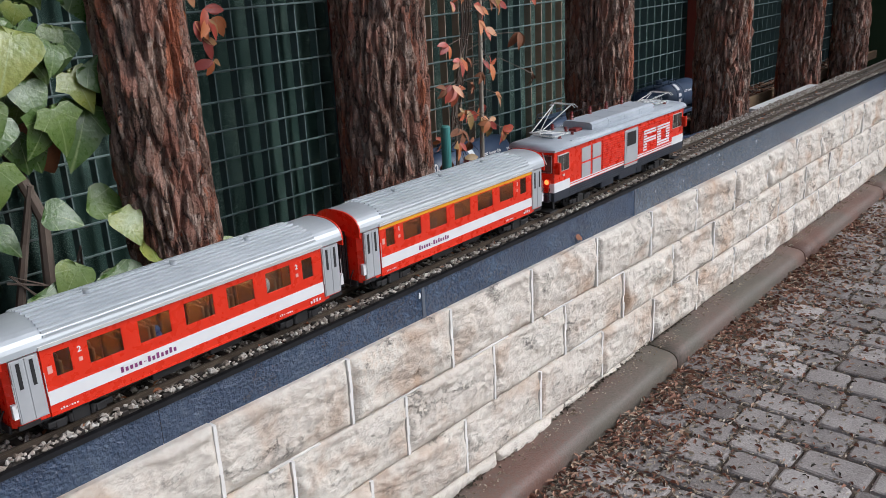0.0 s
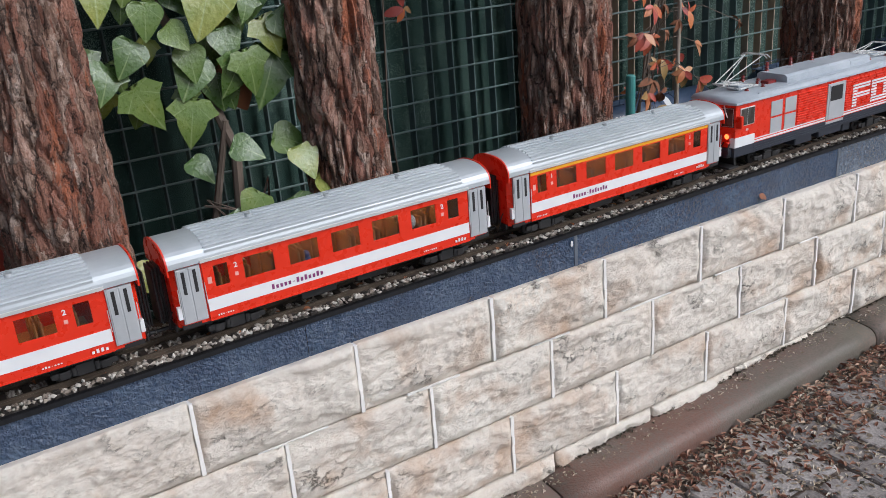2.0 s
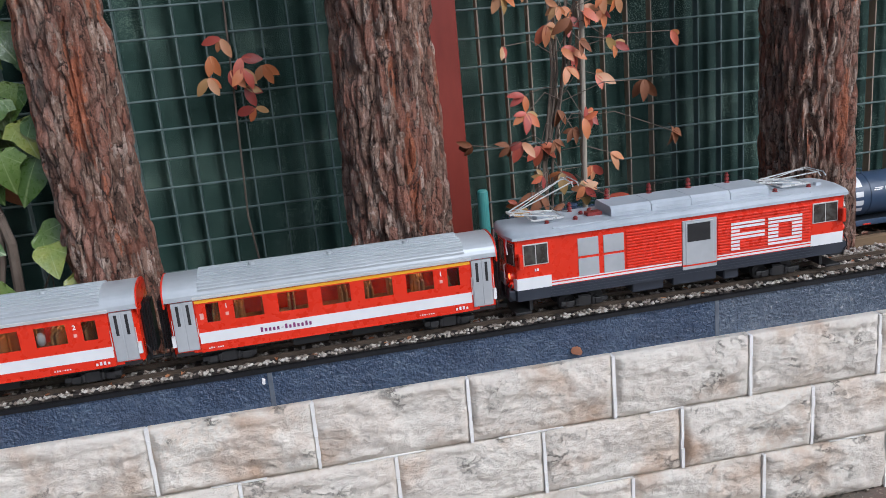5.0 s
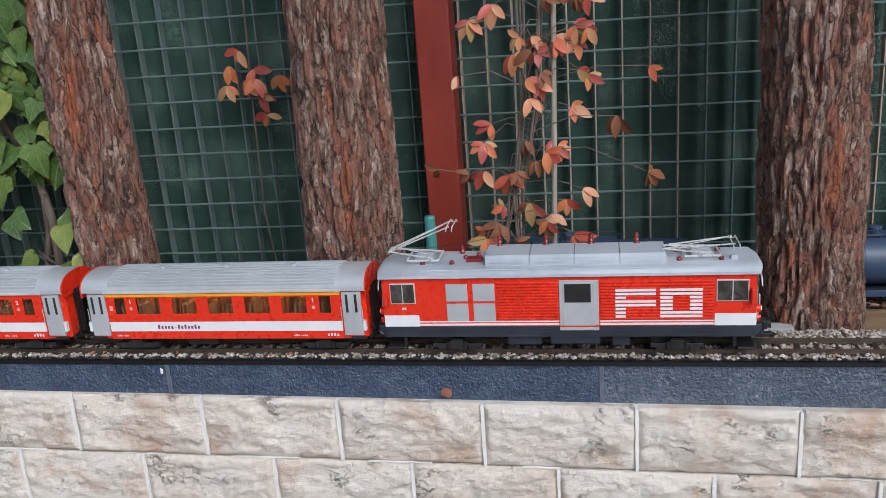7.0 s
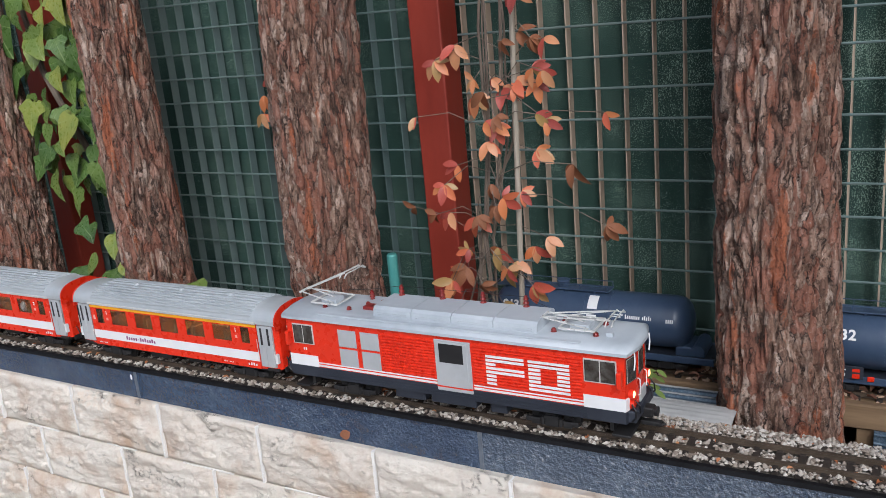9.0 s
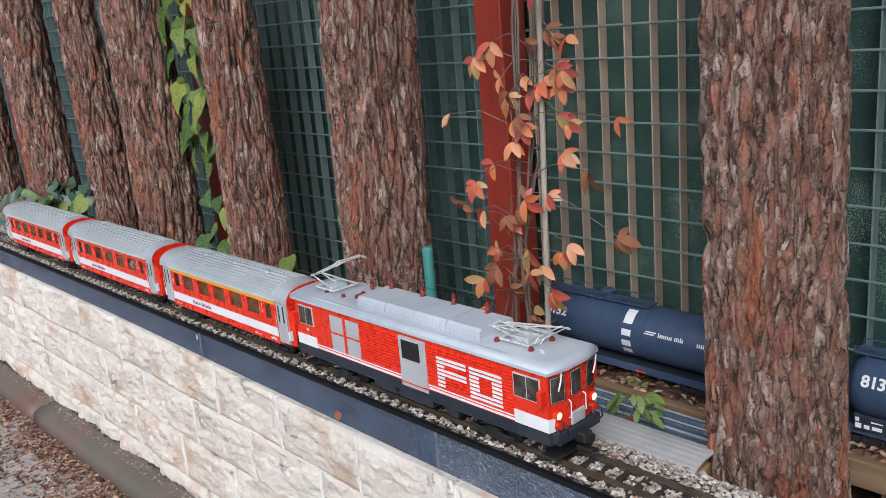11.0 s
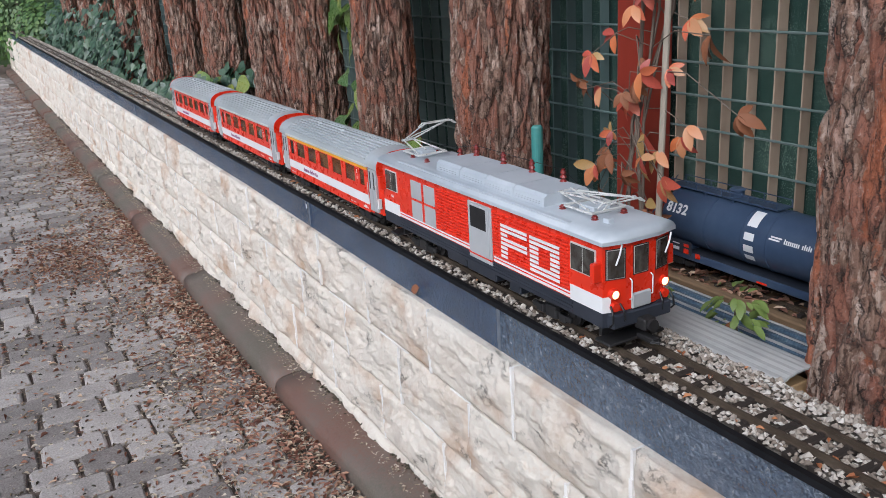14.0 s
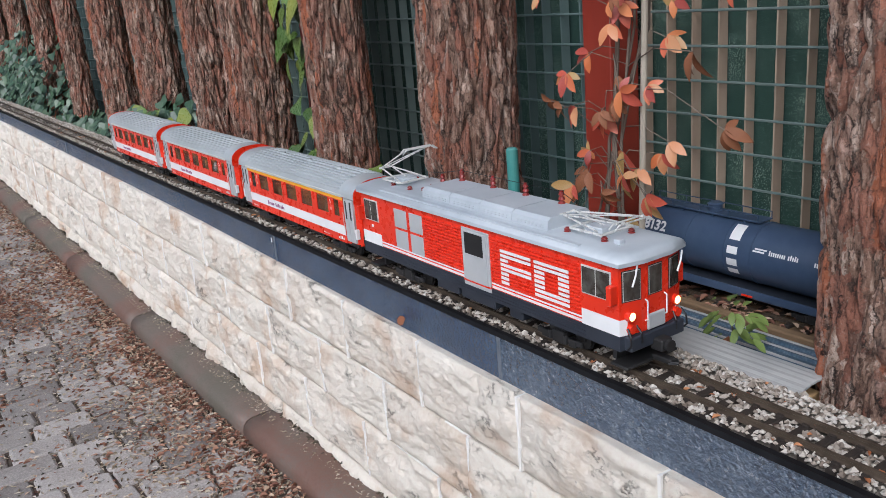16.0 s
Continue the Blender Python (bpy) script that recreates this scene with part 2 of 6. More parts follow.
def bark_material():
    """Conifer bark: flaking upright plates in weathered grey-brown and tan, rust-red strips where they have shed, black-brown furrows."""
    m = material("red_brown_bark", [(0.15, 0.080, 0.055), (0.28, 0.160, 0.112), (0.42, 0.27, 0.20), (0.62, 0.47, 0.385)], 0.9, scale=60, stretch=(1.0, 1.0, 0.30), fine=230, fine_mix=0.5,
                 bump=0.0, detail=10.0)
    n, l = m.node_tree.nodes, m.node_tree.links
    b, ramp, vec = n["Principled BSDF"], n["Color Ramp"], n["Mapping"].outputs[0]

    def noise_tex(scale, detail, source=vec, out=0, rough=0.62):
        t = n.new("ShaderNodeTexNoise")
        t.inputs["Scale"].default_value, t.inputs["Detail"].default_value, t.inputs["Roughness"].default_value = scale, detail, rough
        l.new(source, t.inputs["Vector"])
        return t.outputs[out]

    def ranged(v, a, z, c=0.0, d=1.0):
        t = n.new("ShaderNodeMapRange")
        for key, val in (("From Min", a), ("From Max", z), ("To Min", c), ("To Max", d)):
            t.inputs[key].default_value = val
        l.new(v, t.inputs["Value"])
        return t.outputs[0]

    def over(a, color, f):
        t = n.new("ShaderNodeMix")
        t.data_type = "RGBA"
        t.inputs["B"].default_value = (*color, 1)
        l.new(f, t.inputs["Factor"])
        l.new(a, t.inputs["A"])
        return t.outputs["Result"]

    def calc(op, a, c):
        t = n.new("ShaderNodeMath")
        t.operation = op
        for k, v in ((0, a), (1, c)):
            if isinstance(v, float):
                t.inputs[k].default_value = v
            else:
                l.new(v, t.inputs[k])
        return t.outputs[0]
    # ragged coordinates, so that plates tear unevenly
    tear = n.new("ShaderNodeVectorMath")
    tear.operation = "MULTIPLY_ADD"
    tear.inputs[1].default_value = (0.017, 0.017, 0.022)
    plain = n["Texture Coordinate"].outputs["Object"]
    l.new(noise_tex(55.0, 6.0, plain, 1, 0.66), tear.inputs[0])
    l.new(vec, tear.inputs[2])

    def plates(scale, feature="F1"):
        t = n.new("ShaderNodeTexVoronoi")
        t.feature = feature
        t.inputs["Scale"].default_value = scale
        l.new(tear.outputs[0], t.inputs["Vector"])
        return t
    flat = n.new("ShaderNodeSeparateColor")
    l.new(plates(62.0).outputs["Color"], flat.inputs[0])
    small = n.new("ShaderNodeSeparateColor")
    l.new(plates(130.0).outputs["Color"], small.inputs[0])
    pick = calc("ADD", calc("MULTIPLY", n["Mix"].outputs["Result"], 0.62), calc("MULTIPLY", calc("ADD", flat.outputs[0], small.outputs[0]), 0.19))
    l.new(pick, ramp.inputs["Fac"])
    for s in ramp.color_ramp.elements:
        s.position = 0.5 + (s.position - 0.5) * 0.75
    # long strips of shed bark, bright rust; single plates dull red
    strip_ = n.new("ShaderNodeMapping")
    strip_.inputs["Scale"].default_value = (1.0, 1.0, 0.45)
    l.new(tear.outputs[0], strip_.inputs["Vector"])
    col = over(ramp.outputs["Color"], (0.36, 0.135, 0.085), ranged(flat.outputs[1], 0.45, 0.75, 0.0, 0.75))
    col = over(col, (0.50, 0.15, 0.065), ranged(noise_tex(19.0, 5.0, strip_.outputs[0]), 0.575, 0.63, 0.0, 0.85))
    # crisp flecks and cracks
    fleck = noise_tex(210.0, 6.0, plain, 0, 0.7)
    col = over(col, (0.62, 0.52, 0.44), ranged(fleck, 0.58, 0.68, 0.0, 0.45))
    col = over(col, (0.055, 0.034, 0.026), ranged(fleck, 0.43, 0.34, 0.0, 0.65))
    # grey weathered patches
    col = over(col, (0.19, 0.165, 0.145), ranged(noise_tex(8.0, 4.0), 0.55, 0.66, 0.0, 0.6))
    # dark furrows round the plates
    edge = plates(62.0, "DISTANCE_TO_EDGE").outputs["Distance"]
    fine_edge = plates(130.0, "DISTANCE_TO_EDGE").outputs["Distance"]
    deep = noise_tex(70.0, 9.0, vec, 0, 0.66)
    gap = calc("MULTIPLY", ranged(edge, 0.015, 0.09, 1.0, 0.0), ranged(deep, 0.42, 0.54, 0.9, 0.0))
    gap2 = calc("MULTIPLY", ranged(fine_edge, 0.02, 0.10, 0.65, 0.0), ranged(deep, 0.42, 0.53, 1.0, 0.0))
    col = over(col, (0.050, 0.030, 0.022), gap2)
    col = over(col, (0.022, 0.013, 0.010), gap)
    l.new(col, b.inputs["Base Color"])
    h = calc("ADD", calc("MULTIPLY", calc("ADD", flat.outputs[2], small.outputs[2]), 0.35), calc("MULTIPLY", ranged(edge, 0.0, 0.16), 0.9))
    h = calc("ADD", h, calc("MULTIPLY", calc("ADD", noise_tex(120.0, 10.0, vec, 0, 0.7), fleck), 0.8))
    bp = n.new("ShaderNodeBump")
    bp.inputs["Strength"].default_value, bp.inputs["Distance"].default_value = 0.9, 0.009
    l.new(h, bp.inputs["Height"])
    l.new(bp.outputs[0], b.inputs["Normal"])
    return m


def net_material():
    """Knitted shade cloth: dark green, with light through its pinholes painted as paler specks."""
    m = material("dark_green_shade_net", [(0.007, 0.026, 0.022), (0.013, 0.046, 0.035), (0.026, 0.072, 0.053)], 0.8, scale=2.2, fine=300, fine_mix=0.4, bump=0.8, bump_scale=500, bump_dist=0.002)
    n, l = m.node_tree.nodes, m.node_tree.links
    b, ramp, vec = n["Principled BSDF"], n["Color Ramp"], n["Mapping"].outputs[0]
    st = n.new("ShaderNodeTexNoise")
    st.inputs["Scale"].default_value, st.inputs["Detail"].default_value = 680.0, 1.0
    tall = n.new("ShaderNodeMapping")
    tall.inputs["Scale"].default_value = (1.0, 0.2, 0.62)
    l.new(vec, tall.inputs["Vector"])
    l.new(tall.outputs[0], st.inputs["Vector"])
    area = n.new("ShaderNodeTexNoise")
    area.inputs["Scale"].default_value, area.inputs["Detail"].default_value = 7.0, 4.0
    l.new(vec, area.inputs["Vector"])
    sm = n.new("ShaderNodeMath")
    sm.operation = "MULTIPLY_ADD"
    sm.inputs[1].default_value = 0.55
    l.new(area.outputs[0], sm.inputs[0])
    l.new(st.outputs[0], sm.inputs[2])
    th = n.new("ShaderNodeMapRange")
    th.inputs["From Min"].default_value, th.inputs["From Max"].default_value = 0.85, 0.98
    l.new(sm.outputs[0], th.inputs["Value"])
    mx = n.new("ShaderNodeMix")
    mx.data_type = "RGBA"
    mx.inputs["B"].default_value = (0.20, 0.29, 0.23, 1)
    l.new(th.outputs[0], mx.inputs["Factor"])
    l.new(ramp.outputs["Color"], mx.inputs["A"])
    l.new(mx.outputs["Result"], b.inputs["Base Color"])
    return m


BARK = bark_material()
FENCE = material("green_coated_grating", [(0.085, 0.130, 0.130), (0.12, 0.170, 0.165), (0.16, 0.20, 0.185)], 0.5, scale=0.9, stretch=(1, 1, 0.2), fine=60, fine_mix=0.1, bump=0.15,
                 bump_scale=150, detail=1.0, by_place=True)
# beige tone for two stretches of the fence bars
FENCE_BEIGE = material("beige_primed_grating", [(0.28, 0.20, 0.145), (0.39, 0.295, 0.22), (0.45, 0.36, 0.275)], 0.6, scale=5, stretch=(1, 1, 0.3), fine=60, bump=0.15, by_place=True)
NET = net_material()
POST = material("oxide_red_steel_post", [(0.20, 0.022, 0.012), (0.27, 0.035, 0.02), (0.31, 0.06, 0.035)], 0.5, scale=6, stretch=(1, 1, 0.3), bump=0.1)
RED = material("traffic_red_lacquer", [(0.66, 0.026, 0.007), (0.72, 0.034, 0.010)], 0.28, scale=12, bump=0.03, rough_var=0.06)
WHITE = material("white_lacquer", [(0.70, 0.70, 0.70), (0.80, 0.80, 0.80)], 0.35, scale=14, bump=0.03, rough_var=0.06)
LOCO_GREY = material("pale_grey_roof_paint", [(0.36, 0.40, 0.44), (0.45, 0.49, 0.53), (0.52, 0.555, 0.59)], 0.36, scale=9, fine=70, bump=0.08, rough_var=0.1)
ROOF = material("silver_grey_roof", [(0.40, 0.43, 0.45), (0.52, 0.55, 0.57)], 0.38, 0.25, scale=10, bump=0.05, rough_var=0.1)
DOOR_GREY = material("grey_door_paint", [(0.36, 0.37, 0.38), (0.45, 0.46, 0.47)], 0.45, scale=15, bump=0.05)
SKIRT = material("blue_black_skirt", [(0.016, 0.020, 0.030), (0.032, 0.038, 0.052)], 0.5, scale=14, bump=0.1)
BLACK = material("matt_black_plastic", [(0.008, 0.008, 0.009), (0.022, 0.021, 0.021)], 0.55, scale=30, bump=0.15)
RUBBER = material("black_gangway_rubber", [(0.006, 0.006, 0.007), (0.014, 0.014, 0.015)], 0.4, scale=40, bump=0.1)
YELLOW = material("first_class_yellow", [(0.80, 0.36, 0.01), (0.86, 0.42, 0.02)], 0.4, scale=20, bump=0.02)
INK = material("violet_ink", [(0.17, 0.025, 0.12), (0.25, 0.04, 0.17)], 0.5, scale=30, bump=0)
CREAM = material("aluminium_window_frame", [(0.55, 0.54, 0.52), (0.70, 0.69, 0.66)], 0.35, 0.3, scale=20, bump=0.02)
CHROME = material("bare_nickel_wire", [(0.66, 0.66, 0.63), (0.80, 0.80, 0.78)], 0.30, 0.35, scale=40, bump=0.02)
PORCELAIN = material("brown_red_insulator", [(0.16, 0.012, 0.012), (0.24, 0.025, 0.02)], 0.3, scale=40, bump=0)
SEAT = material("ochre_seat_plastic", [(0.30, 0.14, 0.05), (0.44, 0.22, 0.08), (0.52, 0.30, 0.13)], 0.5, scale=16, fine=60, bump=0.05)
CABIN = material("brown_cabin_lining", [(0.14, 0.09, 0.055), (0.24, 0.15, 0.09)], 0.6, scale=12, bump=0.05)
CAB_LINING = material("grey_green_cab_lining", [(0.10, 0.11, 0.10), (0.19, 0.20, 0.18)], 0.6, scale=12, bump=0.05)
GLASS = glass("window_glass", (0.66, 0.67, 0.66), 0.03)
PALE_MARK = material("thin_pale_print", [(0.70, 0.30, 0.26), (0.78, 0.42, 0.38)], 0.4, scale=30, bump=0)
WARM = lamp_glow("warm_cabin_lamp", (1.0, 0.55, 0.20), 32.0)
HEADLIGHT = lamp_glow("lit_headlamp", (1.0, 0.64, 0.27), 2.4)
TAILLIGHT = lamp_glow("lit_tail_lamp", (1.0, 0.10, 0.02), 5.0)
TANK = material("navy_tank_paint", [(0.030, 0.052, 0.095), (0.042, 0.068, 0.12), (0.062, 0.092, 0.15)], 0.38, scale=6, fine=60, bump=0.06, rough_var=0.1)
WOOD = material("weathered_board", [(0.10, 0.06, 0.03), (0.19, 0.12, 0.065), (0.27, 0.18, 0.10)], 0.85, scale=8, stretch=(0.3, 3, 3), bump=0.4, bump_scale=60, bump_dist=0.002)
FRESH_WOOD = material("pale_pine_block", [(0.42, 0.26, 0.12), (0.56, 0.38, 0.20)], 0.7, scale=10, stretch=(0.4, 3, 3), bump=0.2)
SHEET_BLUE = material("blue_grey_ribbed_sheet", [(0.035, 0.065, 0.105), (0.075, 0.12, 0.17), (0.20, 0.25, 0.30)], 0.4, 0.2, scale=30, fine=260, fine_mix=0.6, bump=0.5, bump_scale=260)
SHEET_GREY = material("grey_ribbed_sheet", [(0.30, 0.30, 0.30), (0.42, 0.42, 0.41), (0.50, 0.49, 0.47)], 0.5, scale=7, fine=60, bump=0.1)
PVC = material("white_pvc_edge", [(0.62, 0.62, 0.60), (0.78, 0.78, 0.76)], 0.5, scale=9, bump=0.05)
TEAL = material("teal_plastic_pipe", [(0.03, 0.17, 0.165), (0.06, 0.25, 0.23), (0.11, 0.29, 0.26)], 0.5, scale=12, fine=60, bump=0.1)
def ivy_material():
    """Ivy: green turning yellow in patches, with pale veins fanning from the stalk."""
    m = material("ivy_leaf_green", [(0.040, 0.085, 0.020), (0.075, 0.135, 0.032), (0.14, 0.20, 0.045), (0.30, 0.29, 0.055)], 0.3, scale=1.6, fine=9, fine_mix=0.12, bump=0.12, bump_scale=8, bump_dist=0.02,
                 by_object=True, island_mix=0.55)
    n, l = m.node_tree.nodes, m.node_tree.links
    sep = n.new("ShaderNodeSeparateXYZ")
    l.new(n["Texture Coordinate"].outputs["Object"], sep.inputs[0])
    ups = n.new("ShaderNodeMath")
    ups.inputs[1].default_value = 0.02
    l.new(sep.outputs["Y"], ups.inputs[0])
    src = ups.outputs[0]
    ang = n.new("ShaderNodeMath")
    ang.operation = "ARCTAN2"
    l.new(sep.outputs["X"], ang.inputs[0])
    l.new(src, ang.inputs[1])
    last = ang.outputs[0]
    for op, v in (("MULTIPLY", 3.6), ("SINE", 0.0), ("ABSOLUTE", 0.0)):
        t = n.new("ShaderNodeMath")
        t.operation = op
        t.inputs[1].default_value = v
        l.new(last, t.inputs[0])
        last = t.outputs[0]
    rr = n.new("ShaderNodeMapRange")
    for key, val in (("From Min", 0.02), ("From Max", 0.14), ("To Min", 0.55), ("To Max", 0.0)):
        rr.inputs[key].default_value = val
    l.new(last, rr.inputs["Value"])
    mx = n.new("ShaderNodeMix")
    mx.data_type = "RGBA"
    mx.inputs["B"].default_value = (0.30, 0.36, 0.17, 1)
    l.new(rr.outputs[0], mx.inputs["Factor"])
    l.new(n["Color Ramp"].outputs["Color"], mx.inputs["A"])
    l.new(mx.outputs["Result"], n["Principled BSDF"].inputs["Base Color"])
    return m


IVY_LEAF = ivy_material()
FAR_GREEN = material("bright_far_foliage", [(0.035, 0.085, 0.022), (0.075, 0.15, 0.035), (0.14, 0.22, 0.06)], 0.5, scale=25, by_island=True, island_mix=0.7, bump=0.1)
DARK_IVY = material("dark_ivy_leaf", [(0.02, 0.05, 0.028), (0.045, 0.09, 0.05), (0.10, 0.15, 0.09)], 0.4, scale=25, fine=120, by_island=True, island_mix=0.6, bump=0.1)
CREEPER = material("red_creeper_leaf", [(0.22, 0.04, 0.035), (0.46, 0.085, 0.055), (0.55, 0.17, 0.055), (0.50, 0.24, 0.12), (0.28, 0.20, 0.06)], 0.45, scale=25, fine=90, by_object=True, island_mix=0.7,
                   bump=0.15, bump_scale=90)
BRONZE_LEAF = material("brown_dry_leaf", [(0.16, 0.055, 0.025), (0.26, 0.10, 0.04)], 0.7, scale=30, bump=0.2)
STEM = material("grey_brown_stem", [(0.09, 0.065, 0.05), (0.20, 0.155, 0.12)], 0.85, scale=20, stretch=(2, 2, 0.5), bump=0.4)
CANE = material("bamboo_cane", [(0.28, 0.24, 0.19), (0.42, 0.37, 0.30)], 0.6, scale=12, stretch=(2, 2, 0.3), bump=0.15)
LITTER = material("fallen_brown_leaves", [(0.12, 0.050, 0.034), (0.24, 0.108, 0.070), (0.35, 0.19, 0.125), (0.52, 0.39, 0.28)], 0.85, scale=40, fine=200, by_island=True,
                  island_mix=0.75, bump=0.2)
HUSK = material("pale_seed_husks", [(0.26, 0.20, 0.14), (0.42, 0.35, 0.26), (0.58, 0.52, 0.44)], 0.8, scale=60, by_island=True, island_mix=0.7, bump=0)
WEED = material("pale_green_weed_leaf", [(0.07, 0.12, 0.025), (0.14, 0.20, 0.045), (0.27, 0.27, 0.075)], 0.5, scale=30, by_island=True, island_mix=0.5, bump=0.1)
CANOPY = material("dark_conifer_foliage", [(0.02, 0.04, 0.018), (0.05, 0.085, 0.03)], 0.7, scale=6, by_island=True, island_mix=0.5, bump=0)
BAND_JOINT = material("pale_joint_sealant", [(0.07, 0.085, 0.11), (0.16, 0.18, 0.21)], 0.5, scale=30, bump=0.1)
PAVER_FAR = material("concrete_pavers", [(0.15, 0.132, 0.122), (0.28, 0.255, 0.240), (0.45, 0.415, 0.39)], 0.92, spec=0.25, scale=12, fine=210, fine_mix=0.62, bump=0.7, bump_scale=200,
                     bump_dist=0.003, by_island=True, island_mix=0.30)
BALLAST_BED = material("brown_grey_grit", [(0.09, 0.075, 0.062), (0.17, 0.148, 0.125), (0.26, 0.235, 0.205)], 0.95, scale=60, fine=260, fine_mix=0.5, bump=0.8, bump_scale=260, bump_dist=0.004)
ORANGE_LEAF = material("orange_fallen_leaf", [(0.20, 0.065, 0.03), (0.36, 0.13, 0.05), (0.46, 0.22, 0.10)], 0.7, scale=40, by_island=True, island_mix=0.7, bump=0.1)
SOIL_BITS = material("dark_damp_grit", [(0.03, 0.028, 0.018), (0.07, 0.06, 0.04), (0.13, 0.10, 0.07)], 0.95, scale=40, by_island=True, island_mix=0.7, bump=0)

# ---- setting. x runs with the track, y towards the fence, z up from the paving ----
RAIL_Z, TRACK_Y = 0.563, 0.0545
BAND_TOP, KERB_TOP = 0.549, 0.062
LEFT, RIGHT = -12.0, 4.5
rnd = random.Random(7)


def wall_top(x):
    """Height of the stone wall, which drops a little along the track."""
    return 0.479 - 0.011 * max(-1.0, min(1.0, x))


def drive_rise(x):
    """The drive climbs by a few centimetres along its length."""
    k = max(0.0, min(1.0, (x + 1.4) / 2.2))
    return 0.034 * k * k * (3 - 2 * k)



# paving bed, one sheet to the horizon
bm = bmesh.new()
xs_ = [-400, -12] + [-4 + 0.1 * k for k in range(80)] + [12, 400]
rows_ = [[bm.verts.new((x, y, drive_rise(x))) for y in (-400, -4, 0.3, 400)] for x in xs_]
for p, q in zip(rows_, rows_[1:]):
    for k in range(3):
        bm.faces.new((p[k], q[k], q[k + 1], p[k + 1]))
pavement = part("pavement", bm, BED, at=Matrix.Translation((0, 0, 0.0045)))
tagged(pavement, "grey concrete block paving littered with fallen leaves", "paving", kind="structure")

# planting strip behind the wall
bm = bmesh.new()
box(bm, LEFT, RIGHT, 0.1505, 0.80, -0.05, 0.33)
strip = tagged(part("ground", bm, SOIL), "dark soil strip covered in leaf litter behind the track", "soil", kind="structure")

# retaining wall core; its stones follow at the end
wall = thing("wall_south", "low retaining wall of split-faced cream stone blocks", "wall", kind="structure")
bm = bmesh.new()
box(bm, LEFT, RIGHT, 0.0145, 0.15, -0.02, 0.462)
part("core", bm, MORTAR, wall, "pale mortar between the stones")

# steel edging on the wall
edging = thing("trim_edging", "blue-grey painted steel edging along the track bed", "edging", kind="structure")
for a, b in ((LEFT, -6.2), (-6.1985, -4.35), (-4.3485, -2.6), (-2.5985, -1.0), (-0.9985, -0.45), (-0.4485, 0.36), (0.3615, 1.0), (1.0015, 2.4), (2.4015, RIGHT)):
    part("panel", prism(bmesh.new(), [(a, wall_top(a) - 0.010), (b, wall_top(b) - 0.010), (b, BAND_TOP), (a, BAND_TOP)], 0.003, 0.009, "y"), BAND_PALE if 0.3 < a < 2.4 else BAND, edging, "paler panel" if 0.3 < a < 2.4 else "")
for x in (-4.349, -2.599, -0.449, 0.361):
    part("joint_cover", boxed(x - 0.004, x + 0.004, 0.0018, 0.004, wall_top(x) - 0.006, BAND_TOP - 0.006, 0.0005), BAND_JOINT, edging, "pale sealed joint")
part("lip", prism(bmesh.new(), [(-0.001, BAND_TOP - 0.004), (0.0100, BAND_TOP - 0.004), (0.0100, BAND_TOP + 0.0025), (0.0005, BAND_TOP + 0.003)], LEFT, RIGHT), BAND_LIP, edging,
     "black lip along the top of the edging")

# ballast bed
bm = bmesh.new()
prism(bm, [(0.010, 0.30), (0.142, 0.30), (0.142, RAIL_Z - 0.034), (0.128, RAIL_Z - 0.018), (0.010, RAIL_Z - 0.016)], LEFT, RIGHT)
tagged(part("ballast_bed", bm, BALLAST_BED), "dark gravel bed under the model track", "ballast", kind="structure")

# rails and sleepers
track = thing("railway_track", "garden railway track with brown rails on dark sleepers", "railway track")


def rail(y, z, x0, x1, parent):
    h = 0.0084
    prof = [(-0.0042, -h), (0.0042, -h), (0.0042, -h + 0.0010), (0.0009, -h + 0.0020), (0.0009, -0.0030), (0.0017, -0.0024), (0.0017, 0.0),
            (-0.0017, 0.0), (-0.0017, -0.0024), (-0.0009, -0.0030), (-0.0009, -h + 0.0020), (-0.0042, -h + 0.0010)]
    return part("rail", prism(bmesh.new(), [(y + u, z + v) for u, v in prof], x0, x1), RAIL, parent)


for y in (TRACK_Y - 0.0225, TRACK_Y + 0.0225):
    rail(y, RAIL_Z, LEFT, RIGHT, track)
SLEEPER_PITCH = 0.0315


def sleeper_mesh():
    bm = box(bmesh.new(), -0.0055, 0.0055, -0.039, 0.039, -0.009, 0.0, 0.0012)
    for y in (-0.0225, 0.0225):
        for s in (-1, 1):
            box(bm, -0.004, 0.004, y + s * 0.0058 - 0.0018, y + s * 0.0058 + 0.0018, 0.0, 0.0022)
    return bm


# kerb
kerb = thing("kerb", "damp brown concrete kerb along the foot of the wall", "kerb", kind="structure")
prof = [(0.010, -0.02), (-0.101, -0.02), (-0.1, 0.018), (-0.099, 0.032), (-0.095, 0.043), (-0.088, 0.051), (-0.077, 0.056), (-0.064, 0.058), (-0.042, 0.060), (-0.02, KERB_TOP), (0.010, KERB_TOP)]
for k in range(17):
    x = LEFT + 0.43 + k
    bm = prism(bmesh.new(), [(u + rnd.uniform(-0.0006, 0.0006), v) for u, v in prof], x + 0.0025, x + 0.9975)
    for cut in range(1, 10):
        bmesh.ops.bisect_plane(bm, geom=bm.verts[:] + bm.edges[:] + bm.faces[:], plane_co=(x + cut * 0.1, 0, 0), plane_no=(1, 0, 0))
    for f in bm.faces:
        f.normal_update()
        f.smooth = abs(f.normal.x) < 0.5
    part("kerb_stone", bm, KERB, kerb)
    part("kerb_joint", prism(bmesh.new(), [(u + 0.004 if u < 0 else u, v - 0.004) for u, v in prof], x + 0.9975, x + 1.0025), BED, kerb)

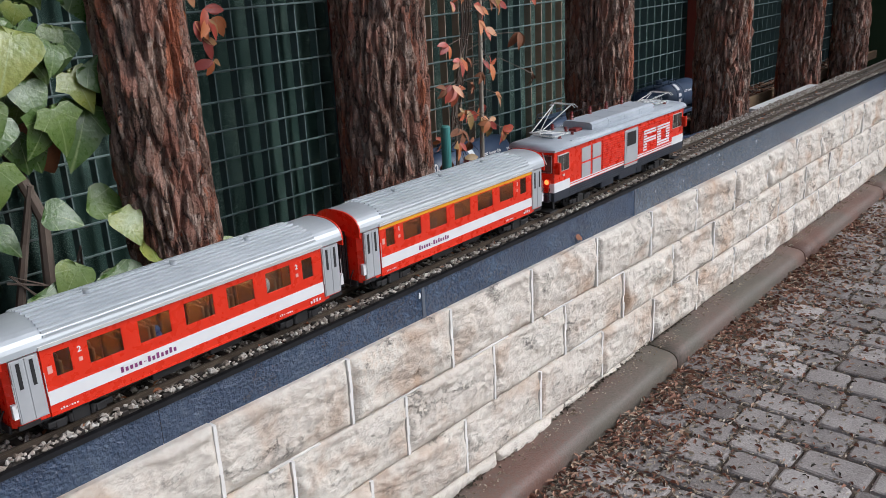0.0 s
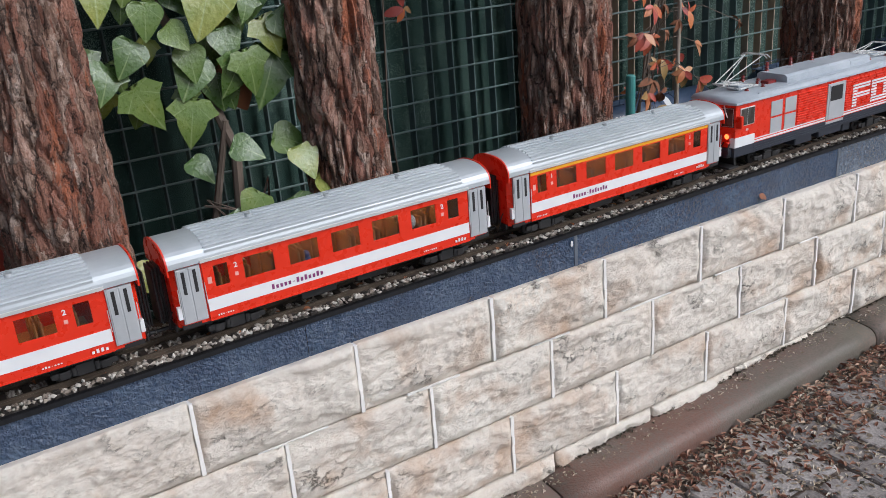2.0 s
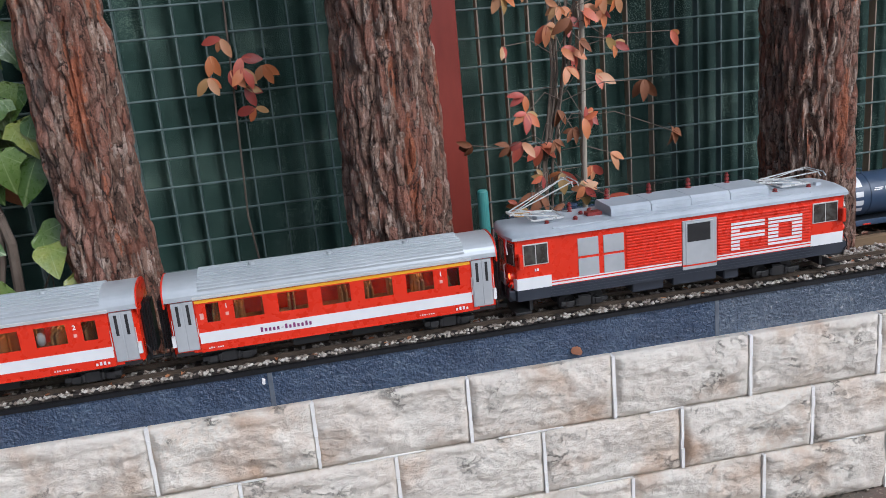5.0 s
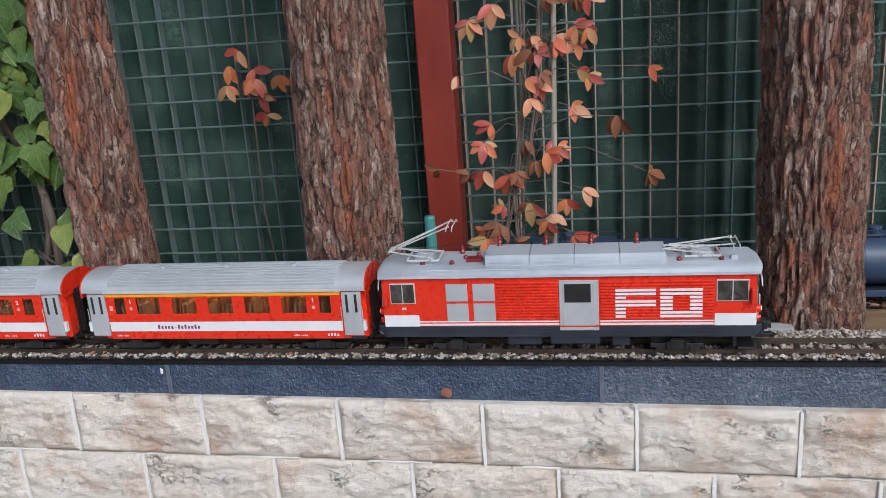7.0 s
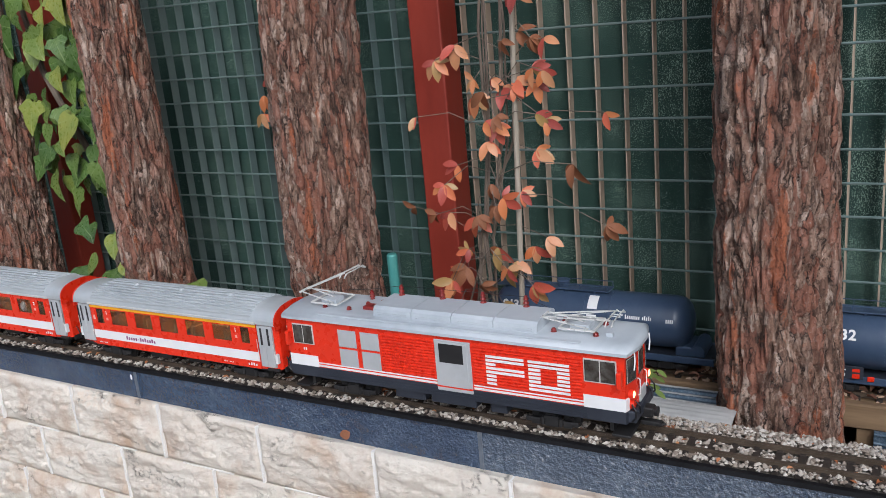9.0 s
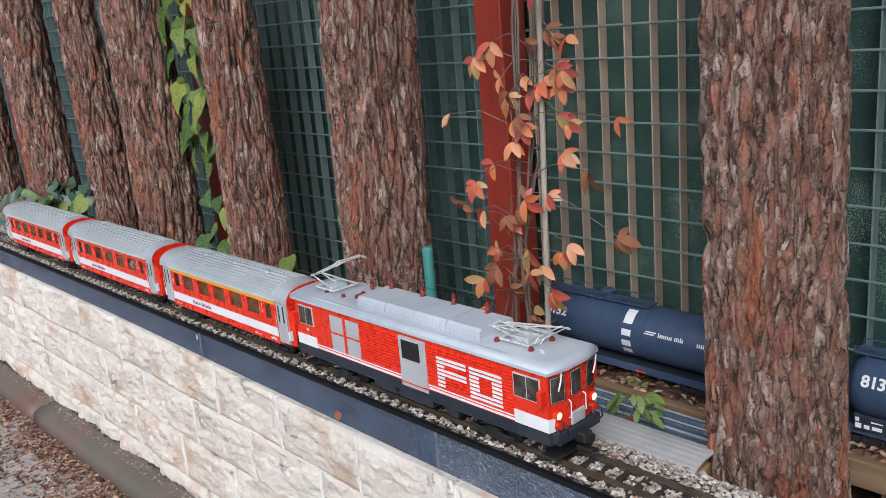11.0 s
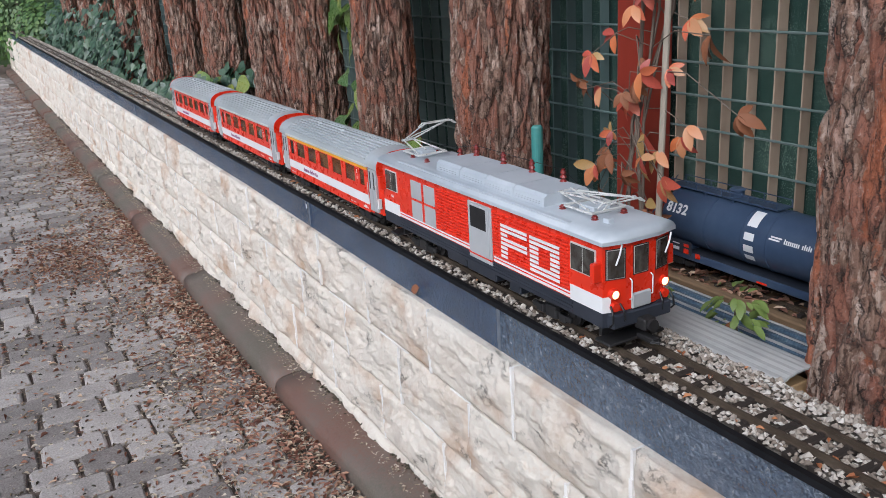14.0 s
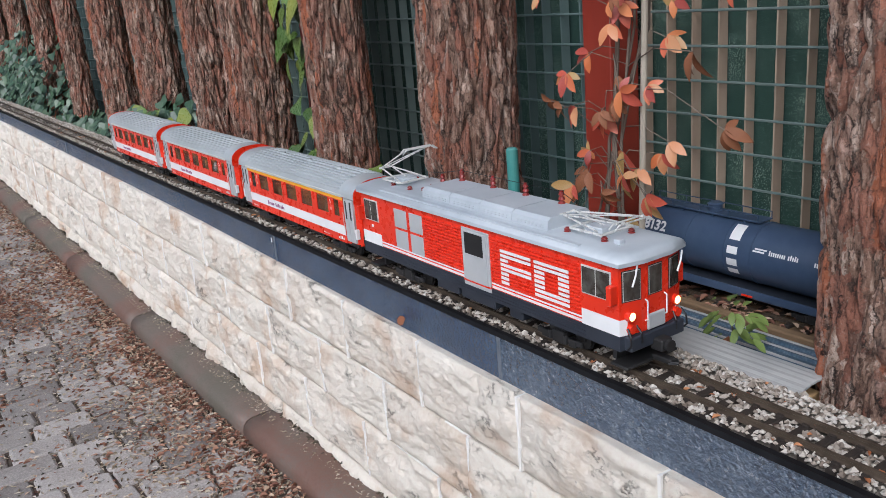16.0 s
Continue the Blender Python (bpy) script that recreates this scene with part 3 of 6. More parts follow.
# fence: bars 62 mm apart, round cross rods 66 mm apart
fence = thing("fence", "green steel grating fence backed with dark green shade net", "fence", kind="structure")
FY, FENCE_X0, FENCE_X1 = 0.655, -9.0, 4.4
bar0 = part("bar", boxed(-0.0015, 0.0015, 0.0, 0.025, 0.20, 2.45), FENCE, fence, at=pose(FENCE_X0, FY, 0))
beige = None
for k in range(1, int((FENCE_X1 - FENCE_X0) / 0.062)):
    x = FENCE_X0 + k * 0.062
    if beige is None and 0.05 < x < 0.60:
        beige = part("bar", boxed(-0.0015, 0.0015, 0.0, 0.025, 0.20, 2.45), FENCE_BEIGE, fence, at=pose(x, FY, 0))
    else:
        again(beige if beige and (x < 0.60 or 0.80 < x < 1.25) else bar0, pose(x, FY, 0))
rod0 = part("cross_rod", rod(bmesh.new(), (FENCE_X0, 0, 0), (FENCE_X1, 0, 0), 0.0026, seg=6), FENCE, fence, at=pose(0, FY - 0.001, 0.235))
for k in range(1, 34):
    again(rod0, pose(0, FY - 0.001, 0.235 + k * 0.066))
# the net hangs in soft folds
bm = bmesh.new()
nx, nz = 220, 12
grid = [[bm.verts.new((LEFT + (RIGHT - LEFT) * i / nx, FY + 0.042 + 0.005 * noise.noise(Vector((i * 0.35, j * 0.4, 3.1))), 0.05 + 2.5 * j / nz)) for i in range(nx + 1)] for j in range(nz + 1)]
for j in range(nz):
    for i in range(nx):
        bm.faces.new((grid[j][i], grid[j][i + 1], grid[j + 1][i + 1], grid[j + 1][i]))
part("net", bm, NET, fence, "dark green woven shade net", smooth=True)
# oxide-red posts
for x in (-5.3, -3.3, -1.335, 0.005, 2.05, 4.05):
    p = thing("fence_post", "oxide-red square steel fence post before the grating", "post", "fence posts", pose(x, 0.608, 0.30))
    part("post", boxed(-0.040, 0.040, -0.040, 0.040, 0.0, 2.2, 0.004, 2), POST, p)
    part("base_plate", boxed(-0.055, 0.055, -0.055, 0.055, 0.0, 0.008, 0.001), POST, p)

# unseen wall added behind the net, tall enough to block sky light from the back
bm = bmesh.new()
box(bm, -16, 9, 0.95, 1.2, -0.05, 5.5)
tagged(part("wall_back", bm, SOIL), "unseen dark wall behind the shade net, blocking light", "wall", kind="structure")

# added out of view to cut sky light on surfaces facing +x
bm = bmesh.new()
box(bm, 5.2, 5.6, -2.2, 0.94, -0.05, 4.5)
tagged(part("wall_east", bm, CANOPY), "unseen dark green wall that blocks light from the near end", "hedge", kind="structure")

bm = bmesh.new()
box(bm, -16, -13.2, -9, 0.94, -0.05, 4.0)
tagged(part("wall_end", bm, CANOPY), "dark green hedge closing the far end of the drive", "hedge", kind="structure")


# ---- trees ----
def tree(x, y, r, height, seed, lean=(0.0, 0.0), seg=96, rings=170):
    """A conifer trunk with plated, furrowed bark, forking limbs high up and a thin dark crown."""
    t = thing("tree", "tall conifer with furrowed red-brown bark beside the track", "tree", "row of conifers", pose(x, y, 0.26))
    rg = random.Random(seed)
    off = Vector((seed * 3.7, seed * 1.3, seed * 2.1))
    knots = [(rg.uniform(-2.6, -0.5), rg.uniform(0.3, 1.1), rg.uniform(0.018, 0.03)) for _ in range(3)]
    low = 1.15
    zs = [low * i / (rings * 0.85) for i in range(int(rings * 0.85))]
    zs += [low + (height - low) * (i + 1) / (rings * 0.15) for i in range(int(rings * 0.15))]
    verts, faces = [], []
    for z in zs:
        flare = 1.0 + 0.22 * math.exp(-z / 0.10)
        taper = 1.0 - 0.07 * z
        cx, cy = lean[0] * z + 0.012 * math.sin(z * 2.1 + seed), lean[1] * z
        for k in range(seg):
            a = k * math.tau / seg
            ca, sa = math.cos(a), math.sin(a)
            p = Vector((ca * r * 7.0, sa * r * 7.0, z * 1.6)) + off
            lump = noise.noise(Vector((ca * 1.1, sa * 1.1, z * 0.9)) + off) * 0.09
            warp = noise.noise(p * 2.2) * 0.9
            furrow = abs(noise.noise(Vector((ca * r * 46.0 + warp, sa * r * 46.0 + warp, z * 9.0)) + off))
            plate = noise.noise(Vector((ca * r * 90.0, sa * r * 90.0, z * 22.0)) + off)
            fine_f = abs(noise.noise(Vector((ca * r * 95.0 + warp, sa * r * 95.0 + warp, z * 13.0)) + off))
            rr = r * flare * taper * (1 + lump) + 0.016 * min(furrow * 2.8, 0.8) - 0.011 + 0.007 * min(fine_f * 2.4, 0.7) + 0.0035 * plate
            for ka, kz, kr in knots:
                dd = math.hypot((a - math.tau if a > math.pi else a) * r - ka * r, z - kz) / kr
                if dd < 2.0:
                    rr += 0.007 * math.cos(dd * 2.4) * math.exp(-dd)
            verts.append((cx + ca * rr, cy + sa * rr, z))
    n = len(zs)
    for j in range(n - 1):
        for k in range(seg):
            faces.append((j * seg + k, j * seg + (k + 1) % seg, (j + 1) * seg + (k + 1) % seg, (j + 1) * seg + k))
    me = bpy.data.meshes.new("trunk")
    me.from_pydata(verts, [], faces)
    me.materials.append(BARK)
    trunk = new("trunk", me)
    trunk.parent = t
    tops = []
    for k in range(5):
        a = rg.uniform(0, math.tau)
        z = height * rg.uniform(0.72, 0.98)
        L = rg.uniform(0.5, 0.9)
        p0 = Vector((lean[0] * z, lean[1] * z, z))
        p1 = p0 + Vector((math.cos(a) * L, math.sin(a) * L, L * 0.35))
        part("limb", tube(bmesh.new(), [p0, (p0 + p1) / 2 + Vector((0, 0, 0.05)), p1], [0.03, 0.02, 0.008], 6), BARK, t)
        tops.append((p0, p1))
    # crown, added out of view to hold off sky light: many small sprays
    verts, faces = [], []
    for k in range(900):
        p0, p1 = rg.choice(tops)
        c = p0.lerp(p1, rg.uniform(0.15, 1.15)) + Vector((rg.gauss(0, 0.22), rg.gauss(0, 0.22), rg.gauss(0.1, 0.2)))
        d = Vector((rg.gauss(0, 1), rg.gauss(0, 1), rg.gauss(-0.2, 0.4))).normalized()
        u = d.cross(Vector((0.2, 0.1, 1))).normalized() * rg.uniform(0.02, 0.04)
        w = d * rg.uniform(0.07, 0.13)
        i = len(verts)
        verts += [c - u * 0.3, c + w * 0.5 - u, c + w, c + w * 0.5 + u]
        faces.append((i, i + 1, i + 2, i + 3))
    me = bpy.data.meshes.new("crown")
    me.from_pydata([tuple(v) for v in verts], [], faces)
    me.materials.append(CANOPY)
    cr = new("crown", me)
    cr.parent = t
    return t


for x, y, r, seed, lean in ((0.785, 0.345, 0.098, 3, (-0.01, 0.0)), (-0.140, 0.350, 0.104, 4, (-0.01, 0.01)), (-0.695, 0.355, 0.080, 5, (-0.05, 0.0)), (-1.250, 0.355, 0.098, 6, (-0.03, 0.0)),
                            (-1.680, 0.36, 0.068, 7, (-0.06, 0.0)), (1.66, 0.34, 0.098, 2, (0.01, 0.0)), (2.50, 0.33, 0.090, 1, (0, 0))):
    tree(x, y, r, 4.8, seed, lean, 150, 230)
for x, r, seed in ((-2.27, 0.096, 8), (-2.92, 0.080, 9), (-3.75, 0.062, 10), (-4.45, 0.066, 11), (-5.3, 0.07, 12), (-6.2, 0.066, 13), (-7.3, 0.07, 14), (3.35, 0.09, 15)):
    tree(x, 0.355, r, 4.8, seed, (-0.02, 0), 60, 110)

# ---- the train: one electric luggage railcar and three coaches ----
COACH_L, COACH_W = 0.543, 0.103
WINDOWS = [(0.059, 0.082), (0.103, 0.152), (0.174, 0.224), (0.245, 0.295), (0.316, 0.366), (0.387, 0.436), (0.458, 0.481)]


def wheelset(x, y0, y1, r, parent):
    """An axle with two flanged wheels."""
    bm = bmesh.new()
    for y, s in ((y0, -1), (y1, 1)):
        rod(bm, (x, y, r), (x, y + 0.004 * s, r), r, r, 18)
        rod(bm, (x, y - 0.001 * s, r), (x, y, r), r + 0.0018, r + 0.0018, 18)
        rod(bm, (x, y + 0.004 * s, r), (x, y + 0.006 * s, r), r * 0.35, r * 0.3, 10)
    rod(bm, (x, y0, r), (x, y1, r), 0.002, seg=8)
    return part("wheelset", bm, BLACK, parent)


def bogie(x, mid, parent, wide=0.074):
    bm = bmesh.new()
    for s in (-1, 1):
        y = mid + s * wide / 2
        box(bm, x - 0.044, x + 0.044, y - 0.003, y + 0.003, 0.012, 0.020, 0.001)
        for dx in (-0.027, 0.027):
            box(bm, x + dx - 0.007, x + dx + 0.007, y - 0.004, y + 0.005, 0.009, 0.020, 0.001)
            rod(bm, (x + dx * 0.55, y + 0.003 * s, 0.011), (x + dx * 0.55, y + 0.003 * s, 0.023), 0.0035, seg=8)
        box(bm, x - 0.012, x + 0.012, y - 0.004, y + 0.004, 0.008, 0.026, 0.001)
    box(bm, x - 0.01, x + 0.01, mid - wide / 2, mid + wide / 2, 0.018, 0.028)
    b = part("bogie", bm, BLACK, parent)
    for dx in (-0.027, 0.027):
        wheelset(x + dx, mid - 0.0195, mid + 0.0195, 0.0145, b)
    return b


def text_mark(body, size, material_, parent, at, name="class_numeral"):
    cu = bpy.data.curves.new(name, "FONT")
    cu.body, cu.size, cu.extrude, cu.offset = body, size, 0.0002, size * 0.03
    cu.align_x, cu.align_y = "CENTER", "CENTER"
    cu.materials.append(material_)
    ob = new(name, cu)
    ob.parent = parent
    ob.matrix_basis = at
    return ob


def lettering(x0, x1, z, h, y, mat_, parent, n=13, tall=(0, 5, 6, 8, 11), gaps=(5,), seed=3):
    """A line of unreadably small lettering as plain upright bars."""
    bm = bmesh.new()
    w = (x1 - x0) / n
    for i in range(n):
        a = x0 + i * w
        if i in gaps:
            box(bm, a + w * 0.2, a + w * 0.7, y, y + 0.0004, z + h * 0.3, z + h * 0.42)
            continue
        box(bm, a + w * 0.14, a + w * 0.72, y, y + 0.0004, z, z + h * (0.95 if i in tall else 0.68))
    return part("lettering", bm, mat_, parent, "line of small dark lettering" if mat_ is INK else "line of small pale lettering")


def coach(first, at, label):
    c = thing("railway_coach", label, "model coach", "coaches of the train", at)
    L, W, bot, wb, wt, top = COACH_L, COACH_W, 0.033, 0.081, 0.115, 0.127
    d0, d1 = 0.044, L - 0.044
    t = 0.0022
    for side in (0, 1):
        y0, y1 = (0, t) if side == 0 else (W - t, W)
        bm = bmesh.new()
        box(bm, d0, d1, y0, y1, bot, wb)
        box(bm, d0, d1, y0, y1, wt, top)
        xs = [d0] + [v for w in WINDOWS for v in w] + [d1]
        for a, b in zip(xs[::2], xs[1::2]):
            box(bm, a, b, y0, y1, wb, wt)
        wall_ = part("side_wall", bm, RED, c)
        out = -0.0006 if side == 0 else W + 0.0006
        lo, hi = min(out, y0 if side == 0 else y1), max(out, y0 if side == 0 else y1)
        part("stripe", boxed(d0 + 0.0005, d1 - 0.0005, lo, hi, 0.048, 0.0665), WHITE, wall_, "broad white stripe below the windows")
        part("lower_moulding", boxed(d0, d1, lo, hi, bot, bot + 0.003), RED, wall_)
        if first:
            part("class_stripe", boxed(d0, d1, lo - 0.0006, hi + 0.0006, 0.1165, 0.1215), YELLOW, wall_, "yellow first-class stripe under the roof")
        if side == 0:
            lettering(0.140, 0.226, 0.053, 0.0085, -0.0012, INK, wall_)
            lettering(0.055, 0.080, 0.038, 0.003, -0.0009, WHITE, wall_, 7, (1,), (3,), 5)
            lettering(0.405, 0.432, 0.038, 0.003, -0.0009, WHITE, wall_, 7, (1,), (3,), 6)
            lettering(0.468, 0.492, 0.038, 0.006, -0.0009, WHITE, wall_, 4, (1, 2), (), 7)
            for x in (0.0925, 0.4475):
                text_mark("1" if first else "2", 0.0105, WHITE, wall_, pose(x, -0.0004, 0.1065, 90, 0, 0))
                part("pictogram", boxed(x - 0.0025, x + 0.0025, -0.0005, 0, 0.0905, 0.0960), PALE_MARK, wall_, "small pale pictogram")
            part("pictogram", boxed(0.0495, 0.0555, -0.0005, 0, 0.089, 0.099), PALE_MARK, wall_, "small pale pictogram")
        for a, b in WINDOWS:
            bm = bmesh.new()
            f = 0.0011
            for p in ((a, b, wb, wb + f), (a, b, wt - f, wt), (a, a + f, wb + f, wt - f), (b - f, b, wb + f, wt - f)):
                box(bm, p[0], p[1], y0 + 0.0003, y1 - 0.0003, p[2], p[3])
            wf = part("window", bm, RED, wall_)
            g = part("pane", boxed(a + f, b - f, (y0 + y1) / 2 - 0.0003, (y0 + y1) / 2 + 0.0003, wb + f, wt - f), GLASS, wf)
            g.visible_shadow = False
    # ends: tapered vestibules with folding doors, and the gangway
    for e in (0, 1):
        def X(v):
            return v if e == 0 else L - v
        bm = bmesh.new()
        plan = [(0.0, 0.012), (0.0, W - 0.012), (0.006, W - 0.004), (d0, W - 0.0025), (d0, 0.0025), (0.006, 0.004)]
        prism(bm, [(X(u), v) for u, v in plan], bot, top, "z")
        vest = part("vestibule", bm, RED, c)
        for side in (0, 1):
            ya = -0.0002 if side == 0 else W - 0.0038
            bm = box(bmesh.new(), min(X(0.007), X(0.0415)), max(X(0.007), X(0.0415)), ya, ya + 0.004, bot + 0.006, 0.1215)
            door = part("door", bm, DOOR_GREY, vest, "grey folding double door")
            yo = ya - 0.0008 if side == 0 else ya + 0.0036
            for k in range(2):
                xa, xb = sorted((X(0.0085 + k * 0.0165), X(0.0085 + k * 0.0165 + 0.0150)))
                leaf = part("door_leaf", boxed(xa, xb, yo, yo + 0.0012, bot + 0.007, 0.1205, 0.0004), DOOR_GREY, vest)
                part("door_window", boxed(xa + 0.0052, xb - 0.0052, yo - 0.0004, yo + 0.0016, 0.083, 0.117), BLACK, vest, "narrow dark door window")
            for v in (0.0437, 0.005):
                part("handrail", rod(bmesh.new(), (X(v), yo - 0.0012, 0.062), (X(v), yo - 0.0012, 0.094), 0.0006, seg=6), CHROME, vest)
            part("stripe", boxed(*sorted((X(0.0005), X(0.0062))), ya - 0.0004 if side == 0 else ya + 0.0034, ya + 0.006, 0.048, 0.0665), WHITE, vest)
        # rubber gangway
        bm = bmesh.new()
        for k in range(4):
            a, b = sorted((X(-0.002 - k * 0.0042), X(-0.0052 - k * 0.0042)))
            g = 0.001 * (k % 2)
            box(bm, a, b, W / 2 - 0.019 + g, W / 2 + 0.019 - g, 0.036 + g, 0.122 - g, 0.001)
        box(bm, *sorted((X(0.0), X(-0.018))), W / 2 - 0.016, W / 2 + 0.016, 0.038, 0.119)
        part("gangway", bm, RUBBER, vest, "black ribbed gangway bellows")
        bm = bmesh.new()
        box(bm, *sorted((X(-0.001), X(-0.004))), 0.012, W - 0.012, 0.026, 0.036, 0.001)
        rod(bm, (X(0), W / 2, 0.020), (X(-0.022), W / 2, 0.020), 0.003, seg=8)
        for y in (0.022, W - 0.022):
            tube(bm, [(X(-0.002), y, 0.055), (X(-0.008), y, 0.045), (X(-0.009), y + 0.004, 0.028), (X(-0.003), y + 0.008, 0.024)], 0.0012, 6)
        part("coupler", bm, BLACK, vest)
    # roof
    def arch(y_off, up=0.0, n=18):
        out = []
        for k in range(n + 1):
            a = math.pi * k / n
            cy, cz = -math.cos(a), math.sin(a)
            out.append((W / 2 + (W / 2 + 0.0022) * (abs(cy) ** 0.8) * (1 if cy > 0 else -1), top - 0.0015 + (0.030 + up) * cz ** 0.9))
        return out
    bm = bmesh.new()
    prof = arch(0)
    prism(bm, prof + [(W + 0.0022, top - 0.003), (-0.0022, top - 0.003)], -0.003, L + 0.003)
    roof = part("roof", bm, ROOF, c, "silver-grey arched roof")
    for k in range(2, 17):
        (ya, za) = prof[k]
        part("flute", boxed(0.052, L - 0.052, ya - 0.0011, ya + 0.0011, za - 0.001, za + 0.0025), ROOF, roof)
    bm = bmesh.new()
    for y in (-0.0028, W + 0.0028):
        box(bm, 0.042, L - 0.042, y - 0.001, y + 0.001, top - 0.0035, top + 0.0012)
    part("gutter", bm, CREAM, roof)
    for x in (0.14, 0.27, 0.40):
        bm = bmesh.new()
        rod(bm, (x, W / 2, 0.154), (x, W / 2, 0.160), 0.006, 0.005, 14)
        part("ventilator", bm, ROOF, roof)
    for e in (0, 1):
        x0, x1 = (-0.0045, -0.002) if e == 0 else (L + 0.002, L + 0.0045)
        bm = prism(bmesh.new(), [(y, z + 0.0012) for y, z in prof] + [(W + 0.002, top - 0.012), (-0.002, top - 0.012)], x0, x1)
        part("end_fascia", bm, RED, roof, "red end rim")
    # floor, lining and seats
    part("floor", boxed(0.004, L - 0.004, 0.003, W - 0.003, 0.030, 0.036), BLACK, c)
    part("partition", boxed(0.0455, 0.047, 0.003, W - 0.003, 0.036, 0.124), CABIN, c)
    part("partition", boxed(L - 0.047, L - 0.0455, 0.003, W - 0.003, 0.036, 0.124), CABIN, c)
    part("table_row", boxed(0.06, L - 0.06, W / 2 - 0.006, W / 2 + 0.006, 0.036, 0.041), CABIN, c)
    part("cabin_lamp", boxed(0.08, L - 0.08, W / 2 - 0.003, W / 2 + 0.003, 0.1225, 0.1245), WARM, c, "glowing strip lamp along the ceiling")
    x = 0.068
    flip = 1
    while x < L - 0.075:
        for y0, y1 in ((0.006, 0.044), (W - 0.044, W - 0.006)):
            bm = bmesh.new()
            box(bm, x, x + 0.004, y0, y1, 0.040, 0.098, 0.0015)
            box(bm, x + (0.004 if flip > 0 else -0.018), x + (0.022 if flip > 0 else 0.0), y0, y1, 0.050, 0.058, 0.0015)
            box(bm, x + 0.0005, x + 0.0035, y0 + 0.008, y1 - 0.008, 0.098, 0.104, 0.001)
            part("seat", bm, SEAT, c)
        x += 0.0315 if flip > 0 else 0.004
        x += 0.004
        flip = -flip
    # running gear
    for x in (0.085, L - 0.085):
        bogie(x, W / 2, c)
    part("underframe_box", boxed(0.19, 0.25, 0.012, 0.05, 0.016, 0.031, 0.001), BLACK, c)
    part("underframe_box", boxed(0.29, 0.345, 0.02, W - 0.02, 0.014, 0.031, 0.001), BLACK, c)
    part("air_cylinder", rod(bmesh.new(), (0.2, W - 0.03, 0.023), (0.25, W - 0.03, 0.023), 0.008, seg=12), BLACK, c)
    return c


RAILS = RAIL_Z
coach(True, pose(-0.593, 0.004, RAILS), "red first-class model coach with yellow stripe and silver roof")
second = coach(False, pose(-1.182, 0.004, RAILS), "red second-class model coach with white stripe and silver roof")
c3 = copy_thing(second, pose(-1.771, 0.004, RAILS))
c3["label"] = "red second-class model coach at the tail of the train, silver roof"

# a seated toy passenger, plain
bm = bmesh.new()
rod(bm, (0, 0, 0), (0, 0, 0.024), 0.009, 0.0065, 10)
bmesh.ops.create_uvsphere(bm, u_segments=10, v_segments=6, radius=0.006, matrix=Matrix.Translation((0, 0, 0.029)))
toy = part("toy_figure", bm, material("blue_toy_plastic", [(0.06, 0.10, 0.30), (0.12, 0.18, 0.42)], 0.5, bump=0), at=pose(-0.975, 0.018, RAILS + 0.058), smooth=True)
tagged(toy, "plain little blue toy figure seated at a coach window", "toy figure")
bm = bmesh.new()
bmesh.ops.create_uvsphere(bm, u_segments=10, v_segments=6, radius=0.009, matrix=Matrix.Diagonal((0.8, 0.7, 1.3, 1)))
tagged(part("toy_parcel", bm, WHITE, at=pose(-0.788, 0.014, RAILS + 0.092), smooth=True), "small white bundle behind a coach window", "bundle")


